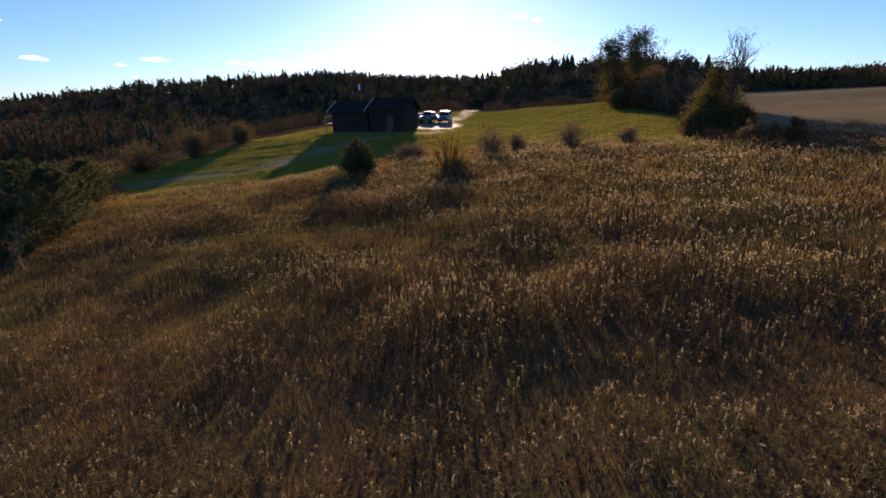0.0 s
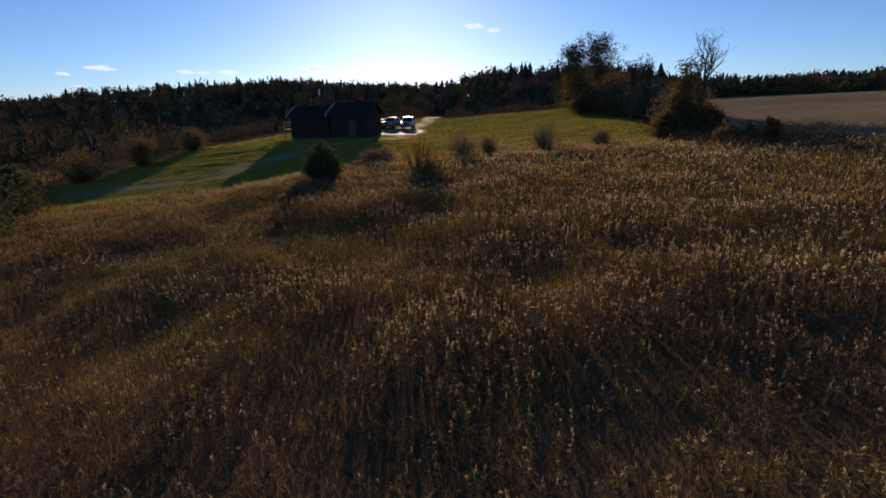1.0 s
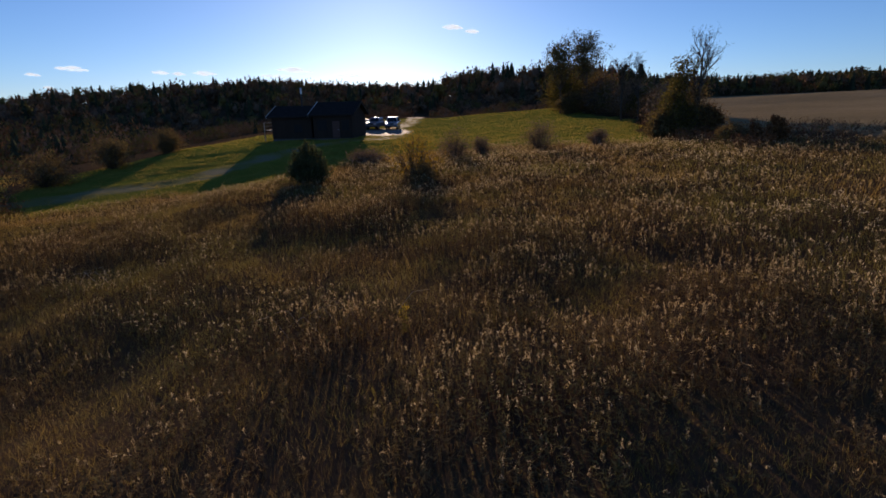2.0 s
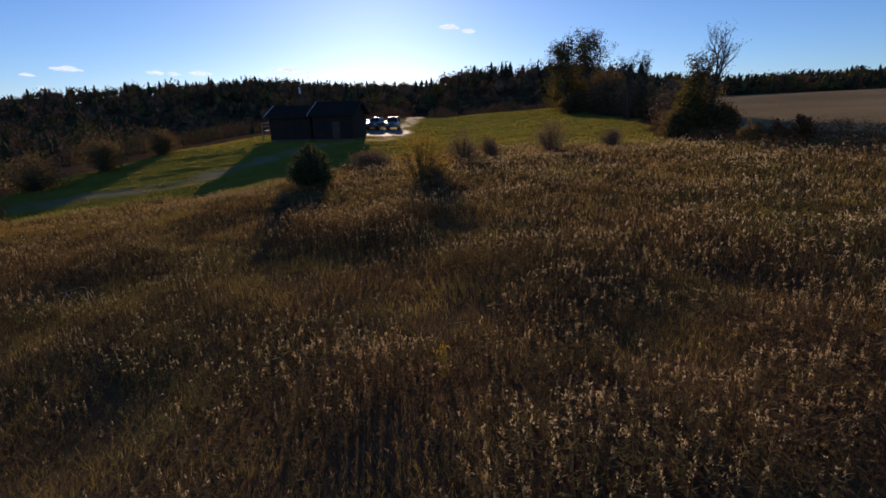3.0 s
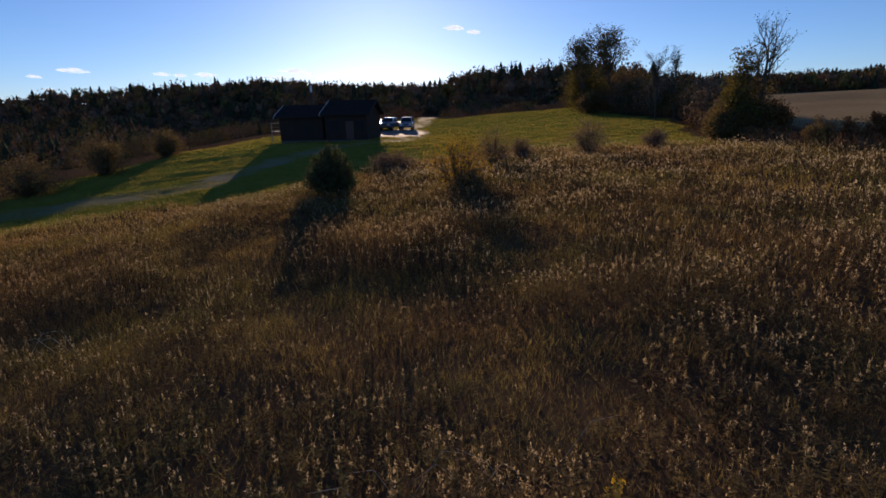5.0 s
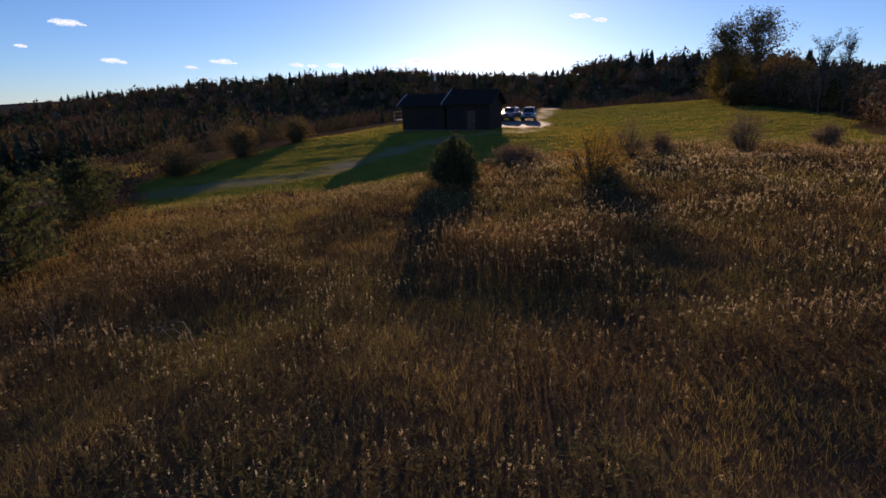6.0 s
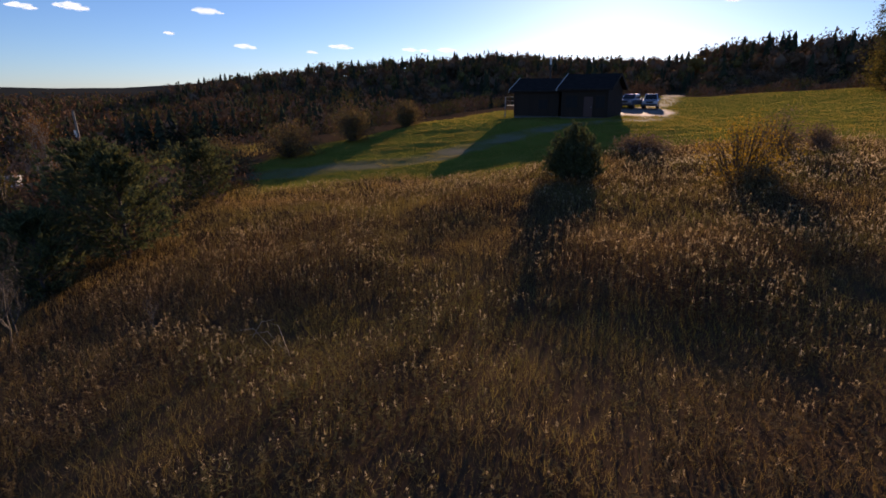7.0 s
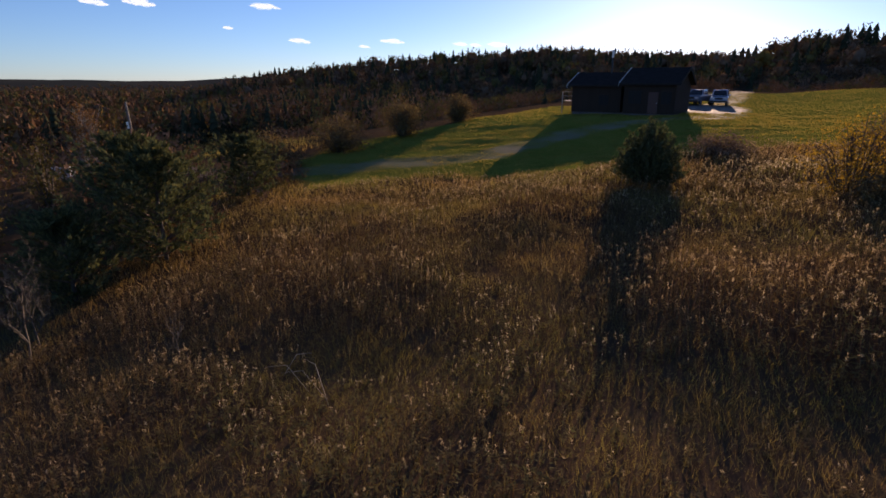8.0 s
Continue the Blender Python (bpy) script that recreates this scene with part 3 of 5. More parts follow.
def limbs(rng, height, radius, spread, levels, splits, start=0.25, droop=0.0, wiggle=0.18, thick=0.6):
    """Grow a branching skeleton. Returns its segments and the twig ends."""
    segs, ends = [], []

    def grow(p, d, length, r, level):
        steps = 4 if level == 0 else 3
        for k in range(steps):
            d2 = d + rng.normal(0, wiggle, 3) * (0.4 if level == 0 else 1)
            d2[2] += 0.10 if level else 0.25
            d2[2] -= droop * level
            d2 /= np.linalg.norm(d2)
            q = p + d2 * length / steps
            r2 = r * (0.8 if level == 0 else 0.72)
            segs.append((p, q, r, r2))
            done = (k + 1) / steps
            if level < levels and (level > 0 or done > start):
                for _ in range(splits[level]):
                    a = rng.uniform(0, math.tau)
                    out = np.array([math.cos(a), math.sin(a), 0])
                    nd = d2 * (1 - spread) + out * spread + np.array([0, 0, 0.25])
                    nd /= np.linalg.norm(nd)
                    grow(q, nd, length * rng.uniform(0.38, 0.6) * (1.15 - 0.4 * done if level == 0 else 1), r2 * thick, level + 1)
            p, d, r = q, d2, r2
        if level >= levels - 1:
            ends.append(p)

    grow(np.zeros(3), np.array([0, 0, 1.0]), height * 0.8, radius, 0)
    return segs, np.array(ends)


def leaf_cloud(rng, ends, per, reach, size):
    k = np.repeat(np.arange(len(ends)), per)
    n = len(k)
    c = ends[k] + rng.normal(0, reach, (n, 3)) * np.array([1, 1, 0.8])
    s = size * rng.uniform(0.5, 1.4, n)
    r1 = rand_dirs(rng, n)
    r2 = np.cross(r1, rand_dirs(rng, n))
    return quads(c, r1 * s[:, None] * 0.7, r2 * s[:, None])


def tree(name, label, category, height, radius, spread, levels, splits, seed, leaf=None, per=10, reach=0.4, size=0.12, bark=None, start=0.25, droop=0.0, sides=4, wiggle=0.18, thick=0.6):
    rng = np.random.RandomState(seed)
    root = tagged(new(name), label, category)
    segs, ends = limbs(rng, height, radius, spread, levels, splits, start, droop, wiggle, thick)
    v, f = tubes(segs, sides)
    top = max(v[:, 2].max(), 0.1)
    v = v * (height / top)
    part("trunk", tri_mesh("trunk", v, f, [bark or BARK], smooth=True), root)
    if leaf:
        lv, lf = leaf_cloud(rng, ends * (height / top), per, reach, size)
        part("crown", tri_mesh("crown", lv, lf, [leaf]), root)
    return root


def pine(name, label, height, width, seed):
    """A bushy young pine: whorls of upswept boughs, each with bunches of needles to near the ground."""
    rng = np.random.RandomState(seed)
    root = tagged(new(name), label, "tree")
    segs = [(np.array([0, 0, -0.2]), np.array([0, 0, height * 0.5]), 0.035 * height ** 0.8, 0.02 * height ** 0.8), (np.array([0, 0, height * 0.5]), np.array([0.02, 0, height * 0.97]), 0.02 * height ** 0.8, 0.008)]
    tips, outs = [], []
    levels = int(height * 3.4)
    for k in range(levels):
        u = (k + rng.uniform(0, 0.8)) / levels
        z = height * (0.04 + 0.9 * u)
        for b in range(7):
            a = math.tau * (b + rng.uniform(-0.35, 0.35)) / 7 + k
            ln = width / 2 * (0.62 + 0.45 * math.sin(math.pi * min(1.0, u * 1.15 + 0.12))) * (1 - 0.75 * u ** 4) * rng.uniform(0.5, 1.12)
            d = np.array([math.cos(a), math.sin(a), 0.25 + 0.5 * u + rng.uniform(-0.15, 0.2)])
            p = np.array([0, 0, z])
            q = p + d * ln
            q[2] += 0.12 * ln
            segs.append((p, q, 0.018, 0.006))
            for w in np.linspace(0.3, 1.0, 6):
                for _ in range(3):
                    tips.append(p + (q - p) * w + rng.normal(0, 0.09, 3) * (1.2 - 0.4 * w))
                    outs.append(d + np.array([0, 0, 0.45]) + rng.normal(0, 0.35, 3))
    v, f = tubes(segs, 4)
    part("trunk", tri_mesh("trunk", v, f, [BARK], smooth=True), root)
    tips, outs = np.array(tips), np.array(outs)
    k = np.repeat(np.arange(len(tips)), 8)
    n = len(k)
    d = outs[k] + rng.normal(0, 0.6, (n, 3))
    d /= np.linalg.norm(d, axis=1, keepdims=True)
    ln = rng.uniform(0.07, 0.14, n)
    wide = np.cross(d, rand_dirs(rng, n)) * 0.026
    lv, lf = quads(tips[k] + d * ln[:, None], wide, d * ln[:, None])
    part("crown", tri_mesh("crown", lv, lf, [PINE]), root)
    return root


def juniper(name, label, height, width, seed):
    """A broad cone of steep, feathery shoots that rise from the ground up."""
    rng = np.random.RandomState(seed)
    root = tagged(new(name), label, "bush")
    segs, tips, ways = [], [], []
    for k in range(150):
        a, out = rng.uniform(0, math.tau), rng.uniform(0, 1) ** 0.6
        reach = out * width / 2 * rng.uniform(0.75, 1.12)
        top = height * (1 - out ** 2.2 * 0.72) * rng.uniform(0.74, 1.06)
        tip = np.array([math.cos(a) * reach, math.sin(a) * reach, top])
        base = np.array([math.cos(a) * reach * 0.3, math.sin(a) * reach * 0.3, top * 0.12])
        segs.append((base, tip, 0.014, 0.004))
        way = tip - base + np.array([0, 0, 0.5])
        way = way / np.linalg.norm(way)
        for u in np.linspace(0.25, 1.0, 9):
            for _ in range(3):
                tips.append(base + (tip - base) * u + rng.normal(0, 0.10, 3) * (1.25 - 0.75 * u))
                ways.append(way + rng.normal(0, 0.3, 3))
    v, f = tubes(segs, 3)
    part("trunk", tri_mesh("trunk", v, f, [BARK], smooth=True), root)
    tips, ways = np.array(tips), np.array(ways)
    k = np.repeat(np.arange(len(tips)), 7)
    n = len(k)
    d = ways[k] + rng.normal(0, 0.5, (n, 3))
    d /= np.linalg.norm(d, axis=1, keepdims=True)
    ln = rng.uniform(0.09, 0.2, n)
    lv, lf = slips(tips[k], tips[k] + d * ln[:, None], np.cross(d, rand_dirs(rng, n)) * 0.028)
    lv[:, 2] = np.maximum(lv[:, 2], 0.02)
    part("crown", tri_mesh("crown", lv, lf, [PINE]), root)
    return root


def shrub(name, label, category, width, height, seed, leaf, stems=14, per=26, size=0.06, bark=None, fill=1.0, twigs=3):
    """Many stems from one root, forking, with a leafy, uneven outline."""
    rng = np.random.RandomState(seed)
    root = tagged(new(name), label, category)
    segs, ends = [], []
    for _ in range(stems):
        a, out = rng.uniform(0, math.tau), rng.uniform(0.02, 1.0) ** 0.55
        tip = np.array([math.cos(a) * out * width / 2, math.sin(a) * out * width / 2, height * (1.0 - 0.72 * out ** 2.4) * rng.uniform(0.72, 1.0)])
        base = tip * np.array([0.22, 0.22, 0])
        mid = base * 0.4 + tip * 0.6 + np.array([0, 0, 0.12 * height])
        r = 0.012 * height
        segs += [(base, mid, r, r * 0.6), (mid, tip, r * 0.6, r * 0.2)]
        ends.append(tip)
        for _ in range(twigs):
            t = rng.uniform(0.15, 0.95)
            p = base + (mid - base) * t if rng.uniform() < 0.6 else mid + (tip - mid) * t
            q = p + rng.normal(0, 0.16, 3) * np.array([width, width, height * 0.8]) * 0.7
            q[2] = max(q[2], 0.06 * height)
            segs.append((p, q, r * 0.4, r * 0.12))
            ends += [q, (p + q) / 2]
    v, f = tubes(segs, 3)
    part("trunk", tri_mesh("trunk", v, f, [bark or BARK]), root)
    lv, lf = leaf_cloud(rng, np.array(ends), per, 0.085 * (width + height) / 2 * fill, size)
    lv[:, 2] = np.maximum(lv[:, 2], 0.02)
    part("crown", tri_mesh("crown", lv, lf, [leaf]), root)
    return root


def conifer_geo(rng, x, y, z, h, w, tiers, sides):
    """Spires of drooping, ragged boughs, many at once."""
    n = len(x)
    vs, fs = [], []
    for t in range(tiers):
        u = t / tiers
        zb = z + h * (-0.02 + 0.88 * u)
        zt = zb + h * (1.5 / tiers) * (1.1 - 0.3 * u)
        r = w / 2 * (1 - u) ** 0.8 + 0.06 * w
        a0 = rng.uniform(0, math.tau, n)
        ring = []
        for k in range(sides):
            a = a0 + math.tau * k / sides
            rr = r * (1.15 if k % 2 else 0.6) * rng.uniform(0.75, 1.2, n)
            ring.append(np.stack([x + np.cos(a) * rr, y + np.sin(a) * rr, zb - (0.3 * r if t else 0) * (k % 2)], -1))
        tip = np.stack([x, y, zt], -1)
        v = np.stack(ring + [tip], 1)
        o = (np.arange(n) * (sides + 1))[:, None] + sum(len(q) for q in vs)
        for k in range(sides):
            fs.append(o + np.array([k, (k + 1) % sides, sides]))
        vs.append(v.reshape(-1, 3))
    return np.concatenate(vs), np.concatenate(fs)


ICO_V = np.array([(s * a, t * b, 0) for a, b in ((1, 1.618),) for s in (-1, 1) for t in (-1, 1)])
ICO_V = np.concatenate([ICO_V, ICO_V[:, [2, 0, 1]], ICO_V[:, [1, 2, 0]]]) / 1.902


def ico_faces():
    """The twenty faces: all triples of corners that lie next to each other."""
    near = lambda i, j: np.linalg.norm(ICO_V[i] - ICO_V[j]) < 1.1
    out = []
    for i, j, k in itertools.combinations(range(12), 3):
        if near(i, j) and near(j, k) and near(i, k):
            n = np.cross(ICO_V[j] - ICO_V[i], ICO_V[k] - ICO_V[i])
            out.append((i, j, k) if n @ ICO_V[i] > 0 else (i, k, j))
    return np.array(out)


ICO_F = ico_faces()


def crown_geo(rng, x, y, z, h, w, lumps, leaves, size):
    """Far broadleaf crowns: dense hearts wrapped in loose leaf sprays."""
    n = len(x)
    k = np.repeat(np.arange(n), lumps)
    m = len(k)
    c = np.stack([x[k], y[k], z[k] + h[k] * 0.43], -1) + np.clip(rng.normal(0, 1, (m, 3)), -1.6, 1.4) * np.stack([w[k], w[k], h[k]], -1) * np.array([0.22, 0.22, 0.12])
    r = np.stack([w[k], w[k], h[k]], -1) * np.array([0.30, 0.30, 0.36]) * rng.uniform(0.65, 1.15, (m, 1))
    v = c[:, None] + ICO_V[None] * r[:, None] * rng.uniform(0.4, 0.66, (m, 12, 1))
    f = (np.arange(m)[:, None, None] * 12 + ICO_F[None]).reshape(-1, 3)
    q = np.repeat(np.arange(m), leaves)
    d = rand_dirs(rng, len(q)) * np.array([1, 1, 0.9])
    d[:, 2] += 0.2
    s = size * w[k][q] * rng.uniform(0.5, 1.3, len(q))
    r1 = rand_dirs(rng, len(q)) + np.array([0, 0, 0.6])
    r2 = np.cross(r1, rand_dirs(rng, len(q)))
    at = c[q] + d * r[q] * rng.uniform(0.5, 1.05, (len(q), 1))
    lv, lf = slips(at - r1 * s[:, None] * 0.8, at + r1 * s[:, None] * 0.8, r2 * s[:, None] * 0.6)
    return np.concatenate([v.reshape(-1, 3), lv]), np.concatenate([f, lf + 12 * m])


def clump_geo(rng, x, y, z, h, w, leaves, size):
    """Round broadleaf crowns, each a few ragged lumps of leaf sprays, many trees at once."""
    n = len(x)
    k = np.repeat(np.arange(n), leaves)
    m = len(k)
    lump = rng.randint(0, 5, m)
    off = rng.normal(0, 1, (n, 5, 3)) * np.array([0.24, 0.24, 0.17])
    d = rand_dirs(rng, m) * (rng.uniform(0, 1, m) ** 0.4)[:, None] * 0.30
    p = (off[k, lump] + d) * np.stack([w[k], w[k], h[k] * 0.95], -1)
    p[:, 2] = np.maximum(p[:, 2], -0.5 * h[k])
    c = np.stack([x[k], y[k], z[k] + h[k] * 0.55], -1) + p
    s = size * w[k] * rng.uniform(0.5, 1.3, m)
    r1 = rand_dirs(rng, m) + np.array([0, 0, 0.6])
    r2 = np.cross(r1, rand_dirs(rng, m))
    return slips(c - r1 * s[:, None], c + r1 * s[:, None], r2 * s[:, None] * 0.6)


def forest():
    rng = np.random.RandomState(21)
    mats = [FAR_GREEN, FAR_BROWN, FAR_OLIVE, FAR_GOLD, FAR_GREY]
    parts = []

    def stand(x, y, h, mix, conifer, leaves, size, wide=0.75, lumps=0):
        z = land(x, y)
        kind = rng.choice(len(mats), len(x), p=mix)
        con = rng.uniform(0, 1, len(x)) < conifer
        if con.any():
            parts.append((*conifer_geo(rng, x[con], y[con], z[con], h[con] * 0.98, h[con] * 0.42, 7, 7), 0))
        for k in range(1, len(mats)):
            s = (~con) & (kind == k)
            if s.any() and lumps:
                parts.append((*crown_geo(rng, x[s], y[s], z[s], h[s], h[s] * wide, lumps, leaves, size), k))
            elif s.any():
                parts.append((*clump_geo(rng, x[s], y[s], z[s], h[s], h[s] * wide, leaves, size), k))

    mix = [0.0, 0.45, 0.27, 0.04, 0.24]
    # the long ridge
    x, y = scatter(rng, 4000, -520, 60, 165, 335)
    keep = (y > 175 + 0.10 * (x + 100) + 8 * wave(x, y, 60, 51)) & (field_cover(x, y) < 0.1)
    x, y = x[keep], y[keep]
    stand(x, y, 6.7 * np.clip(rng.lognormal(0, 0.24, len(x)), 0.6, 1.45), mix, 0.2, 42, 0.066, 0.95, 1)
    # the wood behind the green rise
    x, y = scatter(rng, 620, -90, 90, 222, 300)
    keep = (y > 232 + 5 * wave(x, y, 30, 53)) & (np.abs(x - 6) > 4) & (field_cover(x, y) < 0.1)
    x, y = x[keep], y[keep]
    stand(x, y, rng.uniform(8.2, 12.8, len(x)) * (0.8 + 0.3 * ss(x, -20, 25)), mix, 0.3, 56, 0.048, 0.85, 3)
    # low scrub just over the rise
    x, y = scatter(rng, 700, -40, 60, 130, 228)
    keep = (y > 133 + 3 * wave(x, y, 25, 14)) & (lawn_cover(x, y) < 0.05) & (field_cover(x, y) < 0.1) & (np.abs(x + 3) > 3)
    x, y = x[keep], y[keep]
    stand(x, y, rng.uniform(1.5, 3.2, len(x)) * (1 + 0.3 * ss(y, 150, 200)), [0.0, 0.4, 0.15, 0.02, 0.43], 0.05, 80, 0.06, 1.4)
    # past the field
    x, y = scatter(rng, 1300, 45, 290, 166, 250)
    keep = field_cover(x, y) < 0.1
    x, y = x[keep], y[keep]
    stand(x, y, rng.uniform(6.0, 8.2, len(x)), [0.0, 0.35, 0.45, 0.02, 0.18], 0.35, 50, 0.06, 1.1, 1)
    x, y = scatter(rng, 520, 40, 290, 164, 186)
    keep = field_cover(x, y) < 0.3
    x, y = x[keep], y[keep]
    stand(x, y, rng.uniform(2.0, 3.4, len(x)), [0.0, 0.4, 0.3, 0.0, 0.3], 0.0, 50, 0.07, 1.8)
    v, f, m = join(parts)
    stuff("far_woods", v, f, mats, "mixed autumn woods of dark evergreens and russet crowns on the hills", "woods", m)
    # valley and the land to the horizon
    parts.clear()
    n = 4200
    a, d = rng.uniform(radians(38), radians(85), n), 260 * (4.6 ** rng.uniform(0, 1, n))
    x, y = -np.sin(a) * d, np.cos(a) * d
    stand(x, y, 4 + d * 0.002, [0, 0.5, 0.22, 0.06, 0.22], 0.08, 16, 0.085, 1.4, 1)
    # belt of evergreens across the valley floor
    n = 900
    a, d = rng.uniform(radians(26), radians(66), n), rng.uniform(115, 215, n)
    x, y = -np.sin(a) * d, np.cos(a) * d
    stand(x, y, rng.uniform(4.0, 7.5, n), [0, 0.4, 0.3, 0.02, 0.28], 0.45, 60, 0.06, 1.0)
    v, f, m = join(parts)
    stuff("valley_woods", v, f, mats, "distant wooded valley in brown and orange autumn colours", "woods", m)
    # brush on the valley side
    parts.clear()
    x, y = scatter(rng, 1900, -150, -34, 30, 175)
    keep = (lawn_cover(x, y) < 0.1) & (x < -36.5 - np.clip(60 - y, 0, 20) * 0.1) & (valley_strip(x, y) > 4.0 + 2.0 * wave(x, y, 12, 76))
    x, y = x[keep], y[keep]
    stand(x, y, rng.uniform(0.8, 2.6, len(x)) * (1 + 0.004 * np.hypot(x, y)), [0, 0.28, 0.33, 0.01, 0.38], 0.03, 70, 0.045, 1.4)
    v, f, m = join(parts)
    stuff("valley_brush", v, f, mats, "scrubby russet and grey brush on the valley side", "brush", m)
    # brush in the hollow below the pines
    parts.clear()
    x, y = scatter(rng, 1000, -55, -20, 4, 42)
    keep = (beyond_edge(x, y) > 1.0) & (lawn_cover(x, y) < 0.05) & (gravel_cover(x, y) < 0.05)
    x, y = x[keep], y[keep]
    stand(x, y, rng.uniform(0.5, 1.4, len(x)), [0, 0.3, 0.3, 0.02, 0.38], 0.0, 64, 0.05, 1.4)
    v, f, m = join(parts)
    stuff("hollow_brush", v, f, mats, "low dark brush filling the hollow under the pines", "brush", m)
    # hedge of brambles between lawn, meadow and field
    parts.clear()
    x, y = scatter(rng, 3600, 16, 70, 20, 130)
    line = hedge_line(y) + 2.0
    keep = (np.abs(x - line) < 2.2) & (y > 38) | (x > line - 2) & (x < 33) & (y > 39) & (y < 60) | ((x > 20) & (np.abs(y - 36 - 0.12 * (x - 20)) < 2.0))
    x, y = x[keep], y[keep]
    stand(x, y, rng.uniform(0.55, 1.05, len(x)) * (1.3 - 0.5 * ss(x, 22, 34)) * (1 + 0.6 * ss(y, 58, 64)), [0, 0.7, 0.12, 0.0, 0.18], 0.0, 80, 0.036, 1.3)
    v, f, m = join(parts)
    stuff("hedgerow_brush", v, f, mats, "tangled russet brush along the field edge", "brush", m)


def place(ob, x, y, turn=0.0, sink=0.03, scale=1.0):
    ob.matrix_basis = Matrix.Translation((x, y, float(land(x, y)) - sink)) @ pose(0, 0, 0, 0, 0, turn) @ Matrix.Scale(scale, 4)
    return ob


forest()
late_flower(-2.5, 14.6)
fallen_stalks()

# juniper on the meadow's edge
place(juniper("juniper", "broad dark green juniper with feathery tips at the meadow's edge", 2.6, 2.9, 61), -9.5, 39.3)
# row of bushes along the lawn
for k, (x, y, w, h, mat, lab) in enumerate(((-30.3, 65.4, 3.0, 2.7, BUSH_BROWN, "rounded brown-green bush on the lawn's edge"), (-31.6, 56.8, 4.2, 3.0, BUSH_BROWN, "broad brown-green bush on the lawn's edge"),
                                            (-33.5, 50.2, 4.2, 3.0, BUSH_BROWN, "sprawling brown bush with thin twigs"), (-34.2, 43.5, 3.8, 2.6, BUSH_BROWN, "low brown bush beside the lane"))):
    tagged(place(shrub("lawn_bush", lab, "bush", w, h, 70 + k, mat, 50, 16, 0.06, fill=1.1, twigs=5), x, y), group="bushes along the lawn")

# pines in the hollow
for k, (x, y, h, w) in enumerate(((-25.4, 27.4, 4.0, 4.2), (-23.0, 26.6, 3.7, 4.2), (-23.0, 23.6, 2.6, 2.8), (-27.2, 34.5, 2.9, 3.6))):
    tagged(place(pine("pine_tree", "bushy young pine with dark needles", h, w, 80 + k), x, y), group="pines in the hollow")

# big poplars at the end of the thicket, bare ash by the field
for k, (x, y, h, mat) in enumerate(((23.4, 109.6, 13.7, POPLAR), (28.6, 110.4, 14.4, POPLAR))):
    tagged(place(tree("poplar_tree", "tall poplar with thinning olive leaves", "tree", h, 0.27, 0.5, 3, (4, 3, 2, 0), 90 + k, mat, 9, 0.45, 0.13, start=0.45, thick=0.7), x, y), group="poplars by the thicket")
place(tree("bare_tree", "bare grey tree rising above a leafy bush", "tree", 9.6, 0.27, 0.38, 3, (2, 2, 2, 0), 95, DARK_TWIG, 4, 0.13, 0.05, start=0.25, thick=0.86), 22.4, 54.1)
place(tree("half_bare_tree", "small tree with the last olive leaves in its crown", "tree", 7.3, 0.15, 0.45, 3, (3, 2, 2, 0), 93, OLIVE, 7, 0.22, 0.09, start=0.4, thick=0.8), 20.7, 54.4)
for k, (x, y, w, h) in enumerate(((26.0, 117.0, 8.6, 8.2), (31.5, 112.0, 7.6, 7.2))):
    tagged(place(shrub("understory_bush", "olive-brown bush beneath the poplars", "bush", w, h, 99 + 6 * k, (OLIVE, BUSH_BROWN)[k], 60, 16, 0.14, fill=1.1, twigs=6), x, y), group="bushes beneath the poplars")
for k, (x, y, w, h) in enumerate(((24.6, 107.6, 5.0, 4.0), (29.4, 108.0, 5.4, 4.6))):
    tagged(place(shrub("understory_bush", "low brown bush round the poplar trunks", "bush", w, h, 205 + k, (BUSH_BROWN, RUSSET)[k], 44, 14, 0.12, fill=1.1, twigs=5), x, y), group="bushes beneath the poplars")
for k, (x, y, w, h, mat) in enumerate(((20.1, 53.8, 3.4, 4.4, OLIVE), (22.0, 54.6, 3.8, 4.8, BUSH_BROWN), (23.5, 53.8, 2.0, 2.8, RUSSET), (18.9, 53.2, 2.4, 2.5, BUSH_BROWN))):
    tagged(place(shrub("yellowing_bush", "leafy olive and yellow bush around a bare tree", "bush", w, h, 196 + k, mat, 56, 13, 0.085, fill=1.2, twigs=6), x, y), group="bushes round the bare tree")
place(shrub("red_brown_bush", "red-brown domed bush in the brush", "bush", 1.5, 2.0, 97, RED_LEAF, 34, 40, 0.05, fill=0.6), 22.0, 41.7)
place(shrub("domed_bush", "low olive-brown domed bush in the brush", "bush", 2.2, 1.6, 98, BUSH_BROWN, 40, 30, 0.05, fill=0.8), 19.6, 42.9)
place(shrub("domed_bush", "small red-brown domed bush in the brush", "bush", 1.3, 1.5, 94, RED_LEAF, 30, 30, 0.05, fill=0.7), 20.9, 42.4)
